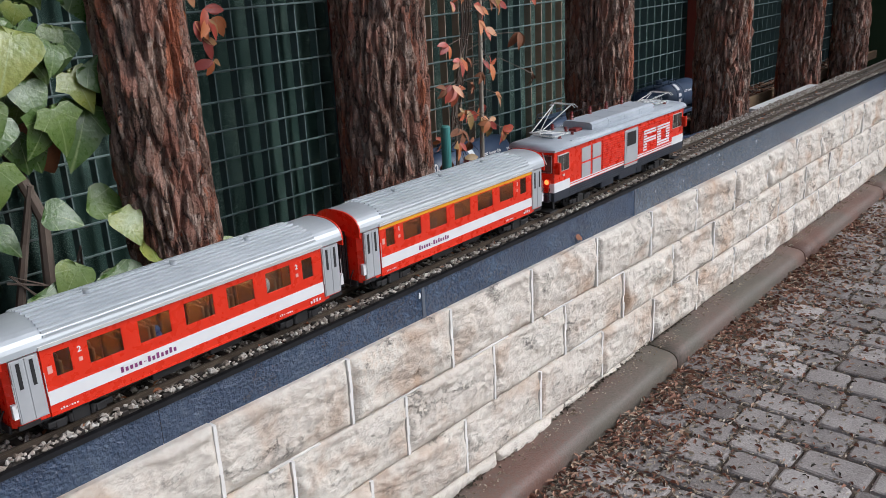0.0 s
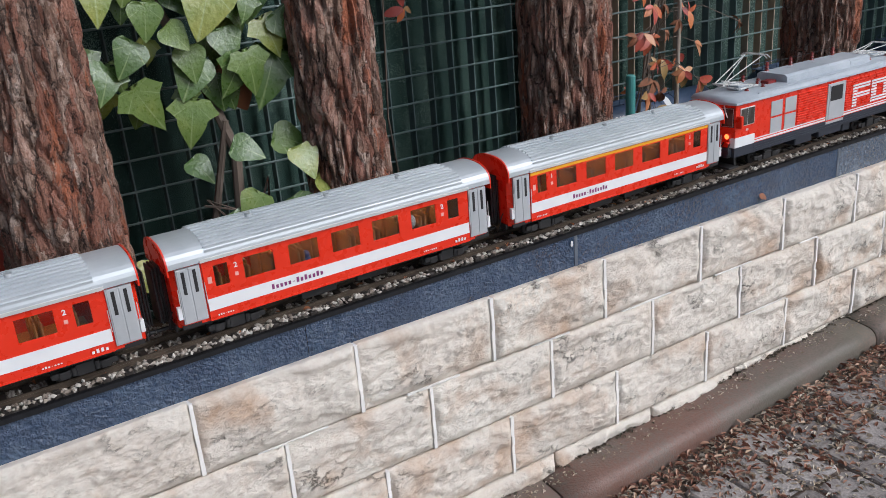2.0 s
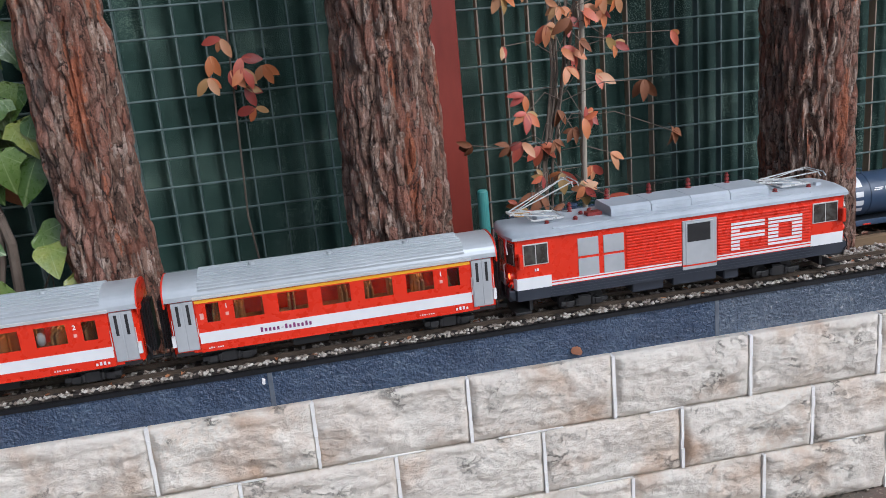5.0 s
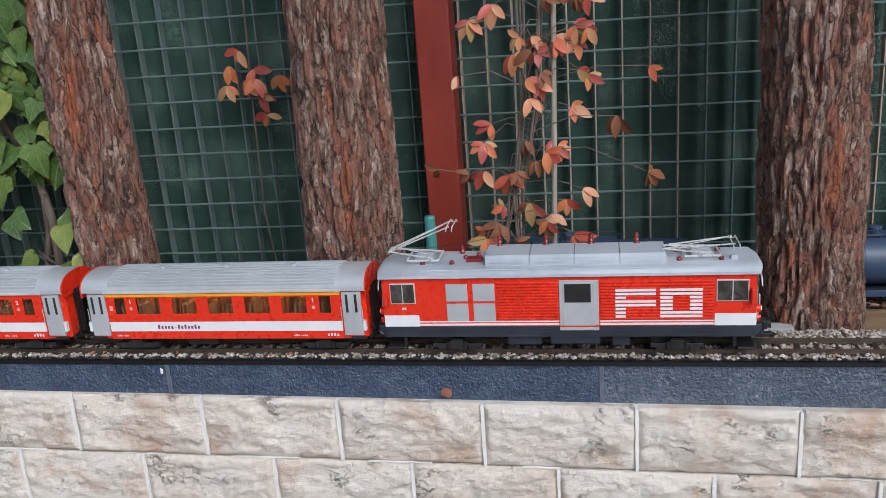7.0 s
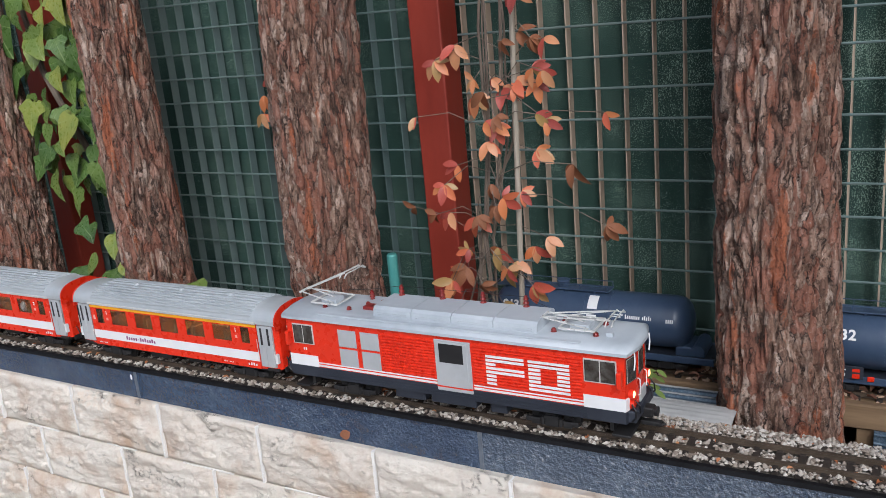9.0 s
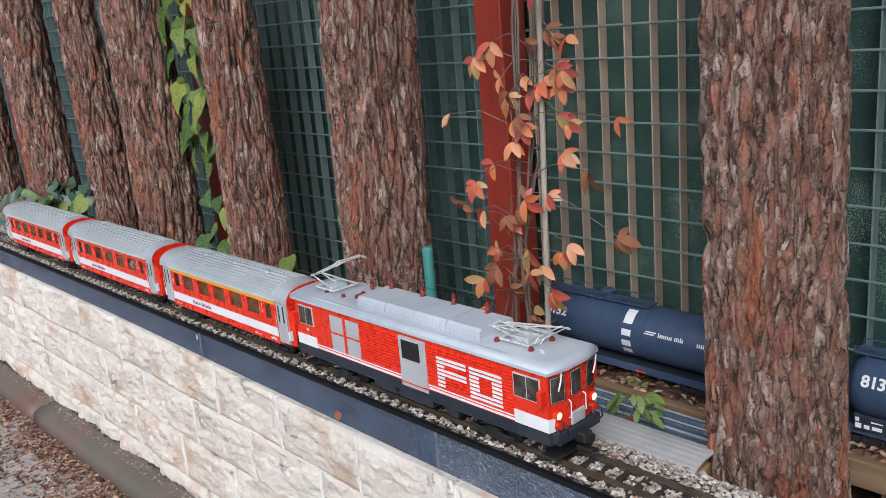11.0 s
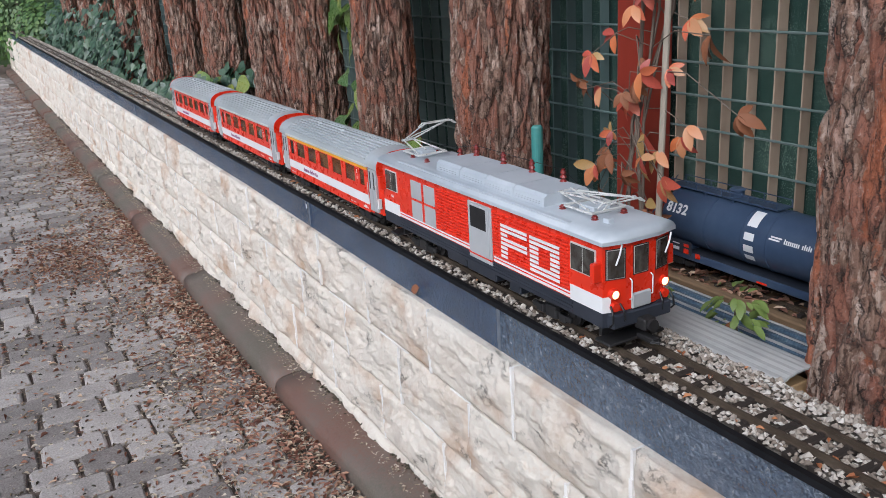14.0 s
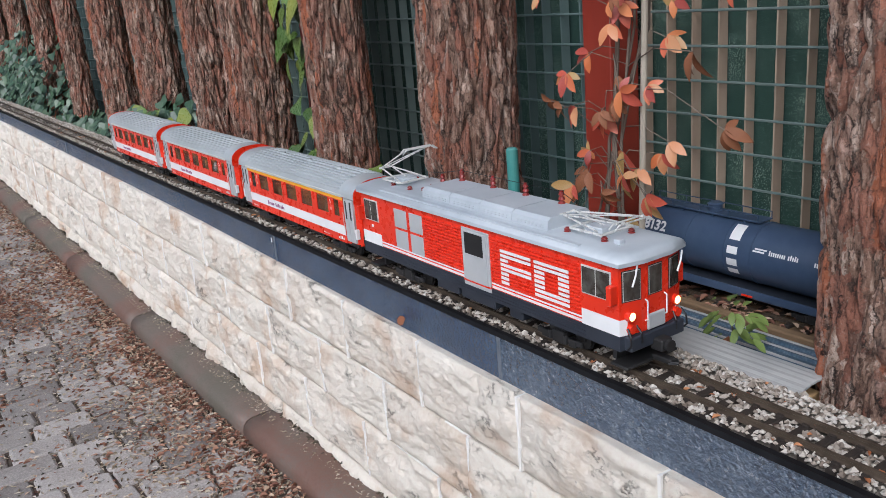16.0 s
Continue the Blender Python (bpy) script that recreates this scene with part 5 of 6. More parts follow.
    part("ladder", rods([(-0.012, -0.012, 0.043), (-0.012, -0.012, 0.160), (-0.002, -0.012, 0.172)], 0.0011), TANK, w)
    part("ladder", rods([(-0.012, 0.012, 0.043), (-0.012, 0.012, 0.160), (-0.002, 0.012, 0.172)], 0.0011), TANK, w)
    part("brake_platform", boxed(-0.034, -0.008, -0.038, 0.038, 0.041, 0.044), SKIRT, w)
    part("air_tank", rod(bmesh.new(), (L + 0.012, -0.040, 0.056), (L + 0.012, 0.030, 0.056), 0.013, 0.013, 16), TANK, w, "small navy cylinder on the wagon end")
    part("brake_handle", boxed(0.112, 0.124, -0.050, -0.047, 0.036, 0.046, 0.001), RED, w, "red brake handle")
    part("brake_handle", boxed(0.262, 0.285, -0.050, -0.047, 0.030, 0.034, 0.001), RED, w, "red brake handle")
    for s, u in ((-1, 0.02), (1, L - 0.035)):
        part("saddle_block", boxed(u, u + 0.06, -0.036, 0.036, 0.040, 0.060, 0.002), TANK, w)
    for u in (0.055, L - 0.055):
        bogie(u, 0.0, w, 0.070)
    for u in (-0.028, L + 0.045):
        for y_ in (-0.028, 0.028):
            part("buffer", rod(bmesh.new(), (u - 0.007, y_, 0.036), (u + 0.007, y_, 0.036), 0.0055, 0.0055, 12), BLACK, frame_)
    return w


wagon = tank_wagon(0.130, 0.580, 0.4395, "navy-blue tank wagon with white marks on the siding")
copy_thing(wagon, pose(0.800, 0.580, 0.4395))
copy_thing(wagon, pose(1.47, 0.580, 0.4395))
low_wagon = copy_thing(wagon, pose(0.985, 0.268, 0.331))
low_wagon["label"] = "navy-blue tank wagon standing low beside the ballast"

# ribbed sheets and channel between ballast and shelf
sheet = thing("blue_ribbed_sheet", "blue-grey ribbed metal sheet strip leaning by the shelf", "metal sheet", at=pose(0, 0, 0))
bm = bmesh.new()
prof = []
for k in range(9):
    y = 0.338 + k * 0.0118
    prof += [(y, 0.458 + (0.004 if k % 2 else 0.0)), (y + 0.009, 0.458 + (0.004 if k % 2 else 0.0))]
prof = prof + [(u, v - 0.0025) for u, v in reversed(prof)]
part("sheet", prism(bm, prof, 0.10, 0.74), SHEET_BLUE, sheet)
for y in (0.345, 0.372, 0.400, 0.428):
    part("rib", boxed(0.10, 0.74, y, y + 0.0022, 0.4605, 0.4650, 0.0006), SHEET_GREY, sheet, "pale worn rib")
part("bearer", boxed(0.14, 0.17, 0.35, 0.43, 0.332, 0.4555, 0.001), WOOD, sheet)
part("bearer", boxed(0.60, 0.63, 0.35, 0.43, 0.332, 0.4555, 0.001), WOOD, sheet)
wall_sheet = thing("galvanised_sheet", "galvanised ribbed sheet standing against the shelf front", "metal sheet", at=pose(0, 0, 0))
for a, b in ((0.93, 1.28), (1.282, 2.2)):
    bm = bmesh.new()
    box(bm, a, b, 0.442, 0.4495, 0.332, 0.418)
    for z in (0.35, 0.372, 0.394, 0.412):
        box(bm, a, b, 0.4385, 0.443, z, z + 0.004, 0.001)
    part("sheet", bm, SHEET_BLUE, wall_sheet)

cover = thing("grey_ribbed_cover", "grey ribbed plastic cover with a white front edge beside the ballast", "plastic cover", at=pose(0, 0, 0))
bm = bmesh.new()
prof = []
for k in range(19):
    a = 0.15 + (math.pi * 0.62) * k / 18
    rr = 0.060 + (0.0016 if k % 2 else 0.0)
    prof.append((0.243 - rr * math.cos(a), 0.486 + 0.52 * rr * math.sin(a)))
prof += [(u + 0.0, v - 0.0028) for u, v in reversed(prof)]
part("shell", prism(bm, prof, 0.10, 0.725), SHEET_GREY, cover, "grey ribbed shell curving over")
part("front_edge", boxed(0.10, 0.70, 0.179, 0.184, 0.468, 0.500, 0.001), PVC, cover, "white front edge")
part("bearer", boxed(0.12, 0.15, 0.19, 0.29, 0.331, 0.486, 0.001), WOOD, cover)
part("bearer", boxed(0.66, 0.71, 0.188, 0.275, 0.331, 0.486, 0.002), FRESH_WOOD, cover, "pale pine block under the end")
cov2 = thing("white_plank", "long white plastic plank lying beside the far track", "plastic plank", at=pose(0, 0, 0))
part("plank", boxed(1.75, 2.45, 0.185, 0.262, 0.498, 0.512, 0.002), PVC, cov2)
for x in (1.80, 2.35):
    part("bearer", boxed(x, x + 0.04, 0.19, 0.255, 0.331, 0.498, 0.001), WOOD, cov2)

pipe = thing("teal_pipe", "teal plastic pipe standing upright at the tree foot", "pipe", at=pose(0.015, 0.325, 0.33))
bm = bmesh.new()
rod(bm, (0, 0, 0), (0, 0, 0.402), 0.0115, 0.0115, 18)
part("tube", bm, TEAL, pipe)
part("rim", rod(bmesh.new(), (0, 0, 0.402), (0, 0, 0.405), 0.0105, 0.009, 18), TEAL, pipe)


# ---- plants ----
def leaf_mesh(name, outline, material_, fold=0.18, curl=0.25):
    """A leaf with a midrib fold: outline is half the blade as (across, along), from stalk to tip."""
    bm = bmesh.new()
    mid = [bm.verts.new((0, v, -curl * v * v)) for u, v in outline]
    for s in (-1, 1):
        side = [bm.verts.new((s * u, v, fold * u - curl * v * v - 0.10 * u * u)) for u, v in outline]
        for i in range(len(outline) - 1):
            f = (mid[i], mid[i + 1], side[i + 1], side[i])
            if outline[i][0] == 0:
                f = (mid[i], mid[i + 1], side[i + 1])
            elif outline[i + 1][0] == 0:
                f = (mid[i], mid[i + 1], side[i])
            bm.faces.new(f if s > 0 else f[::-1])
    bmesh.ops.remove_doubles(bm, verts=bm.verts[:], dist=1e-5)
    me = bpy.data.meshes.new(name)
    bm.to_mesh(me)
    bm.free()
    me.polygons.foreach_set("use_smooth", [True] * len(me.polygons))
    me.materials.append(material_)
    return me


IVY_SHAPE = [(0.0, 0.0), (0.16, -0.13), (0.34, -0.14), (0.47, -0.02), (0.54, 0.14), (0.50, 0.30), (0.42, 0.44), (0.33, 0.60), (0.20, 0.80), (0.07, 0.96), (0.0, 1.02)]
LOBED_SHAPE = [(0.0, 0.0), (0.18, -0.14), (0.38, -0.12), (0.47, 0.02), (0.63, 0.20), (0.47, 0.31), (0.36, 0.40), (0.33, 0.54), (0.23, 0.74), (0.09, 0.93), (0.0, 1.06)]
OVAL_SHAPE = [(0.0, 0.0), (0.12, 0.10), (0.22, 0.34), (0.24, 0.55), (0.17, 0.80), (0.05, 0.97), (0.0, 1.02)]
ivy_mesh, lobed_mesh = leaf_mesh("leaf", IVY_SHAPE, IVY_LEAF), leaf_mesh("leaf", LOBED_SHAPE, IVY_LEAF, 0.1, 0.35)
brown_mesh = leaf_mesh("leaf", IVY_SHAPE, BRONZE_LEAF, -0.2, 0.5)
oval_mesh, dry_mesh = leaf_mesh("leaf", OVAL_SHAPE, CREEPER, 0.25, 0.3), leaf_mesh("leaf", OVAL_SHAPE, BRONZE_LEAF, 0.4, 0.5)


def leaf_at(mesh, place, facing_, tip, size, parent):
    """Hang a leaf at place: facing_ is the way its upper side looks, tip the way its tip points."""
    n, t = Vector(facing_).normalized(), Vector(tip)
    t = (t - n * t.dot(n)).normalized()
    side = t.cross(n)
    o = new("leaf", mesh)
    o.parent = parent
    o.matrix_basis = Matrix((( side.x, t.x, n.x, place[0]), (side.y, t.y, n.y, place[1]), (side.z, t.z, n.z, place[2]), (0, 0, 0, 1))) @ Matrix.Diagonal((size, size, size, 1))
    return o


ivy = thing("ivy_plant", "climbing ivy with large heart-shaped green and yellowing leaves on the fence", "ivy", at=pose(-0.92, 0.42, 0.33))
bm = tube(bmesh.new(), [(0.03, 0.02, -0.01), (0.02, 0.0, 0.10), (-0.01, 0.01, 0.24), (0.0, 0.0, 0.40), (-0.03, 0.02, 0.52), (-0.10, 0.0, 0.68), (-0.20, 0.02, 0.82), (-0.30, 0.05, 1.1)], [0.014, 0.012, 0.011, 0.010, 0.010, 0.009, 0.009, 0.006], 8)
part("stem", bm, STEM, ivy)
part("stem", tube(bmesh.new(), [(-0.05, 0.03, -0.01), (-0.075, 0.03, 0.12), (-0.06, 0.02, 0.25), (-0.03, 0.02, 0.36), (-0.01, 0.0, 0.46)], [0.010, 0.009, 0.008, 0.007, 0.006], 7), STEM, ivy)
rg = random.Random(21)
for k in range(7):
    a = Vector((rg.uniform(-0.03, 0.03), 0, rg.uniform(0.05, 0.3)))
    part("twig", tube(bmesh.new(), [a, a + Vector((rg.uniform(-0.06, 0.06), rg.uniform(-0.02, 0.02), 0.06)), a + Vector((rg.uniform(-0.1, 0.12), rg.uniform(-0.03, 0.03), 0.1 * rg.random()))], 0.0025, 5), STEM, ivy)
# the large leaves, from the top down: x, z, size, lobed, how far out
for x, z, size, kind_, out in ((-0.02, 0.70, 0.115, 0, -0.06), (-0.20, 0.74, 0.10, 1, -0.03), (-0.13, 0.68, 0.07, 0, -0.05), (-0.16, 0.62, 0.075, 0, -0.04), (-0.10, 0.64, 0.06, 0, -0.05), (-0.07, 0.60, 0.07, 0, -0.04),
                               (0.03, 0.58, 0.09, 1, -0.05), (0.09, 0.57, 0.12, 1, -0.03), (0.10, 0.64, 0.075, 0, -0.05), (0.07, 0.70, 0.07, 0, -0.02), (0.11, 0.76, 0.08, 0, -0.03), (0.16, 0.69, 0.065, 0, -0.03),
                               (0.05, 0.80, 0.09, 1, -0.02), (-0.05, 0.82, 0.09, 1, 0.01), (-0.26, 0.84, 0.12, 1, -0.02), (-0.32, 0.78, 0.10, 0, 0.0), (-0.36, 0.90, 0.11, 1, -0.02), (-0.28, 0.95, 0.12, 0, -0.03),
                               (0.15, 0.86, 0.10, 0, 0.0), (0.02, 0.90, 0.11, 1, -0.02), (-0.14, 0.92, 0.11, 0, -0.03), (0.10, 0.95, 0.10, 0, 0.0), (-0.05, 1.02, 0.12, 1, 0), (-0.2, 1.06, 0.12, 0, 0),
                               (-0.09, 0.40, 0.065, 0, -0.02), (0.07, 0.42, 0.085, 0, -0.04), (0.10, 0.27, 0.11, 0, -0.06), (0.02, 0.24, 0.07, 0, -0.03), (0.20, 0.31, 0.09, 0, -0.03), (0.30, 0.27, 0.10, 0, -0.05),
                               (-0.13, 0.20, 0.10, 0, -0.06), (-0.20, 0.22, 0.075, 0, -0.03), (-0.05, 0.25, 0.05, 0, -0.02), (-0.16, 0.12, 0.07, 0, -0.02), (0.14, 0.16, 0.08, 0, 0.0), (0.24, 0.18, 0.08, 0, 0.0)):
    low = z < 0.45
    leaf_at(lobed_mesh if kind_ else ivy_mesh, (x, out, z), (rg.uniform(-0.35, 0.2), -1, (0.75 if low else 0.35) + rg.uniform(-0.25, 0.3)), (rg.uniform(-0.7, 0.7), 0, -0.35 if low else -1), size * 0.80, ivy)
for k in range(90):
    leaf_at(rg.choice((ivy_mesh, lobed_mesh)), (rg.gauss(-0.05, 0.13), rg.uniform(-0.05, 0.03), rg.uniform(0.50, 1.05)), (rg.uniform(-0.5, 0.4), -1, rg.uniform(0.0, 0.7)), (rg.uniform(-0.6, 0.6), 0, -1), rg.uniform(0.035, 0.075), ivy)
for x, z, size in ((0.06, 0.30, 0.085), (0.00, 0.33, 0.06), (0.13, 0.34, 0.075), (-0.06, 0.30, 0.08), (-0.10, 0.26, 0.07), (0.09, 0.40, 0.06), (-0.03, 0.43, 0.055)):
    leaf_at(ivy_mesh, (x, -0.09, z), (rg.uniform(-0.3, 0.2), -1, 0.8), (rg.uniform(-0.7, 0.7), 0, -0.5), size, ivy)
leaf_at(brown_mesh, (0.0, -0.02, 0.555), (-0.3, -1, 0.1), (0.35, 0, -1), 0.085, ivy)

creeper = thing("red_creeper", "autumn-red creeper climbing a bamboo cane at the fence", "climbing plant", at=pose(0.215, 0.44, 0.33))
part("cane", rod(bmesh.new(), (0.045, -0.03, 0.0), (0.085, -0.02, 1.5), 0.0062, 0.005, 10), CANE, creeper, "pale bamboo cane")
rg = random.Random(5)
strands = []
for k in range(7):
    a, b = rg.uniform(-0.13, -0.03), rg.uniform(-0.02, 0.07)
    path = [Vector((a, rg.uniform(-0.02, 0.03), 0.0)), Vector((a + 0.03 + rg.uniform(-0.02, 0.02), 0.0, 0.20)), Vector((a * 0.3 + rg.uniform(-0.02, 0.02), -0.01, 0.42)),
            Vector((b * 0.6, rg.uniform(-0.03, 0.01), 0.62)), Vector((b, -0.015, 0.85)), Vector((b + rg.uniform(-0.04, 0.06), 0.0, 1.35))]
    strands.append(path)
    part("stem", tube(bmesh.new(), path, rg.uniform(0.0016, 0.0032), 6), STEM, creeper)
for k in range(88):
    path = rg.choice(strands)
    j = rg.choice((0, 1, 1, 2, 2, 3, 3, 3, 4, 4, 4))
    a = path[j].lerp(path[j + 1], rg.random())
    out = rg.gauss(0, 0.085)
    c = a + Vector((out, rg.uniform(-0.06, 0.0), rg.uniform(-0.05, 0.06)))
    if c.z < 0.12:
        continue
    part("tendril", tube(bmesh.new(), [a, a.lerp(c, 0.5) + Vector((0, -0.01, rg.uniform(0.01, 0.04))), c], 0.0010, 4), STEM, creeper)
    lead = rg.uniform(-0.6, 0.6) + (0.5 if out > 0 else -0.5)
    away = Vector((rg.uniform(-0.4, 0.5), -1, rg.uniform(0.0, 0.8)))
    size = rg.uniform(0.030, 0.050)
    leaf_ = dry_mesh if rg.random() < 0.18 else oval_mesh
    for ang, q in ((0.0, 1.0), (0.75, 0.9), (-0.75, 0.9), (1.45, 0.7), (-1.45, 0.7))[:rg.choice((2, 3, 3, 4, 5))]:
        ang += lead + rg.uniform(-0.2, 0.2)
        leaf_at(leaf_, c, away + Vector((rg.uniform(-0.5, 0.5), 0, rg.uniform(-0.5, 0.5))), (math.sin(ang), rg.uniform(-0.2, 0.2), -math.cos(ang)), size * q * rg.uniform(0.85, 1.1), creeper)
for x0 in (-0.47,):
    spray = thing("creeper_spray", "small hanging spray of orange creeper leaves at the fence", "climbing plant", at=pose(x0, 0.60, 0.33))
    part("stem", tube(bmesh.new(), [(0.06, 0.03, 0.0), (0.02, 0.03, 0.15), (0.0, 0.03, 0.35), (0.01, 0.02, 0.62), (0.02, 0.03, 0.95)], 0.0024, 5), STEM, spray)
    for k in range(9):
        c = Vector((rg.gauss(0, 0.05), rg.gauss(0, 0.01), 0.62 + rg.gauss(0.05, 0.06)))
        for j in range(3):
            ang = rg.uniform(-1.6, 1.6)
            leaf_at(oval_mesh, c, (rg.uniform(-0.4, 0.4), -1, rg.uniform(0, 0.5)), (math.sin(ang), 0, -math.cos(ang)), rg.uniform(0.03, 0.05), spray)

# two little weeds over the sheets
weed_mesh = leaf_mesh("leaf", OVAL_SHAPE, WEED, 0.2, 0.3)
for x, y, h, n in ((0.345, 0.305, 0.185, 46), (0.52, 0.345, 0.19, 44)):
    wd = thing("weed", "pale green seedling growing between the ribbed sheets", "weed", "weeds", pose(x, y, 0.33))
    part("stem", tube(bmesh.new(), [(0, 0, 0), (0.004, 0, h * 0.6), (0.0, -0.01, h)], 0.0018, 5), STEM, wd)
    for k in range(n):
        a = rg.uniform(0, math.tau)
        leaf_at(weed_mesh, (rg.uniform(0.008, 0.05) * math.cos(a), rg.uniform(0.008, 0.04) * math.sin(a) - 0.01, h * rg.uniform(0.80, 1.12)), (math.cos(a) * 0.4, -0.4, 1), (math.cos(a), math.sin(a), -0.2), rg.uniform(0.014, 0.027), wd)
    if x > 0.5:
        leaf_at(dry_mesh, (0.0, -0.015, h * 0.85), (0, -1, 0.2), (0.1, 0, -1), 0.06, wd)


def heap(name, label, category, material_, spots, seed, size, shape=0.45):
    """Loose leaves or husks lying about: one joined scatter."""
    r = random.Random(seed)
    verts, faces = [], []
    for x, y, z in spots:
        a, s = r.uniform(0, math.tau), r.uniform(*size)
        tilt, up = r.uniform(-0.5, 0.5), r.uniform(0.05, 0.42) * s
        ca, sa = math.cos(a), math.sin(a)
        i = len(verts)
        for u, v, w in ((-1, 0, 0), (-0.35, -shape, up), (0.45, -shape * 0.7, up * 0.8), (1, 0, up * 0.5), (0.45, shape * 0.7, up * (1 + tilt)), (-0.35, shape, up * (1 + tilt))):
            verts.append((x + s * 0.5 * (u * ca - v * sa), y + s * 0.5 * (u * sa + v * ca), z + w))
        faces += [(i, i + 1, i + 2, i + 3), (i, i + 3, i + 4, i + 5)]
    me = bpy.data.meshes.new(name)
    me.from_pydata(verts, [], faces)
    me.materials.append(material_)
    return tagged(new(name, me), label, category, kind="stuff")


# low ivy carpet beside the track further back
rg = random.Random(11)
verts, faces = [], []
for k in range(2600):
    x = rg.uniform(-8.5, -2.0)
    h = 0.16 + 0.10 * math.sin(x * 2.3) + (0.35 if x < -4.2 else 0.0) * rg.random()
    y = rg.uniform(0.19, 0.42)
    c = Vector((x, y, 0.40 + h * rg.random() ** 0.7 + (0.05 if y > 0.28 else 0)))
    n = Vector((rg.uniform(-0.2, 0.8), -0.8, rg.uniform(0.2, 1.0))).normalized()
    t = Vector((rg.uniform(-1, 1), -0.2, -0.7))
    t = (t - n * t.dot(n)).normalized()
    s_ = t.cross(n)
    q = rg.uniform(0.030, 0.065)
    i = len(verts)
    for u, v in ((0, 0), (0.45, -0.05), (0.5, 0.3), (0, 1.0), (-0.5, 0.3), (-0.45, -0.05)):
        verts.append(tuple(c + s_ * (u * q) + t * (v * q) + n * (abs(u) * q * 0.25)))
    faces += [(i, i + 1, i + 2, i + 3), (i, i + 3, i + 4, i + 5)]
me = bpy.data.meshes.new("ground_ivy")
me.from_pydata(verts, [], faces)
me.materials.append(DARK_IVY)
tagged(new("ground_ivy", me), "low dark ivy creeping along the track edge", "ivy", kind="stuff")

# dry leaves on soil, siding and ballast
rg = random.Random(3)
heap("leaf_litter", "dry brown leaves on the siding and the soil", "leaf litter", LITTER,
     [(rg.uniform(0.05, 4.2), rg.uniform(0.475, 0.64), 0.430 + rg.uniform(0, 0.012)) for k in range(2600)]
     + [(rg.uniform(-7, 4), rg.uniform(0.18, 0.64), 0.331 + rg.uniform(0, 0.012)) for k in range(4200)], 4, (0.010, 0.026))
heap("track_leaves", "few dry leaves caught between the rails", "leaf litter", ORANGE_LEAF,
     [(rg.uniform(-3, 2.4), rg.uniform(0.015, 0.13), RAIL_Z - 0.008) for k in range(280)], 6, (0.007, 0.017))
# leaves on the paving: thick at the kerb, thin elsewhere, with one swept heap
spots = []
for k in range(21000):
    x = rg.uniform(-9.5, 3.2)
    y = -0.102 - abs(rg.gauss(0, 0.17)) if rg.random() < 0.5 else rg.uniform(-2.4, -0.12)
    spots.append((x, y, 0.010 + rg.uniform(0, 0.004)))
for k in range(6500):
    x = rg.uniform(-2.8, 2.0)
    spots.append((x, -0.102 - abs(rg.gauss(0, 0.10)) if rg.random() < 0.6 else rg.uniform(-1.5, -0.12), 0.011 + rg.uniform(0, 0.006)))
for k in range(3600):
    spots.append((rg.uniform(-6.5, 2.2), -0.104 - abs(rg.gauss(0, 0.085)), 0.012 + abs(rg.gauss(0, 0.007))))
for k in range(2200):
    spots.append((-2.2 + rg.gauss(0, 0.22), -0.42 + rg.gauss(0, 0.10), 0.011 + abs(rg.gauss(0, 0.012))))
heap("fallen_leaves", "fallen brown leaves scattered on the paving and along the kerb", "fallen leaves", LITTER, spots, 8, (0.007, 0.022), 0.34)
spots = []
for k in range(62000):
    x = rg.uniform(-6.0, 3.0)
    y = -0.102 - abs(rg.gauss(0, 0.20)) if rg.random() < 0.4 else rg.uniform(-2.2, -0.12)
    spots.append((x, y, 0.0095 + rg.uniform(0, 0.003)))
heap("needle_bits", "small dark needles and bits of bark scattered on the paving", "litter", SOIL_BITS,
     [(rg.uniform(-6.0, 2.6), rg.uniform(-2.2, -0.11), 0.0105 + rg.uniform(0, 0.003)) for k in range(13000)], 19, (0.006, 0.016), 0.4)
heap("seed_husks", "pale seed husks and needles strewn over the paving", "seed husks", HUSK, spots, 9, (0.006, 0.018), 0.30)
# grit and leaf bits on the kerb and on the wall ledge
heap("kerb_grit", "grit and needles lying on the kerb", "grit", HUSK, [(rg.uniform(-6, 3), rg.uniform(-0.055, -0.012), KERB_TOP - 0.001) for k in range(3600)], 10, (0.003, 0.010), 0.4)
for x, y, z, m_, lab in ((-0.46, 0.001, BAND_TOP - 0.020, WHITE, "white bird-dropping splash on the edging"), ):
    bm = bmesh.new()
    bmesh.ops.create_icosphere(bm, subdivisions=2, radius=0.005, matrix=Matrix.Diagonal((0.55, 0.12, 1.3, 1)))
    for v in bm.verts:
        v.co *= 1 + 0.9 * noise.noise(v.co * 420)
    tagged(part("white_splash", bm, m_, at=pose(x, y, z)), lab, "stain")
o = leaf_at(brown_mesh, (0.085, -0.006, wall_top(0.085) + 0.012), (0, -1, 0.5), (0.3, 0, 1), 0.020, None)
o.name = "red_leaf"
tagged(o, "small red-brown leaf resting on the wall ledge", "leaf")

heap("wall_foot_dirt", "dark grit and rotted leaves along the foot of the wall", "grit", SOIL_BITS, [(rg.uniform(-9, 3.2), -0.004 - abs(rg.gauss(0, 0.008)), KERB_TOP + 0.0005) for k in range(6000)], 12, (0.005, 0.013), 0.5)
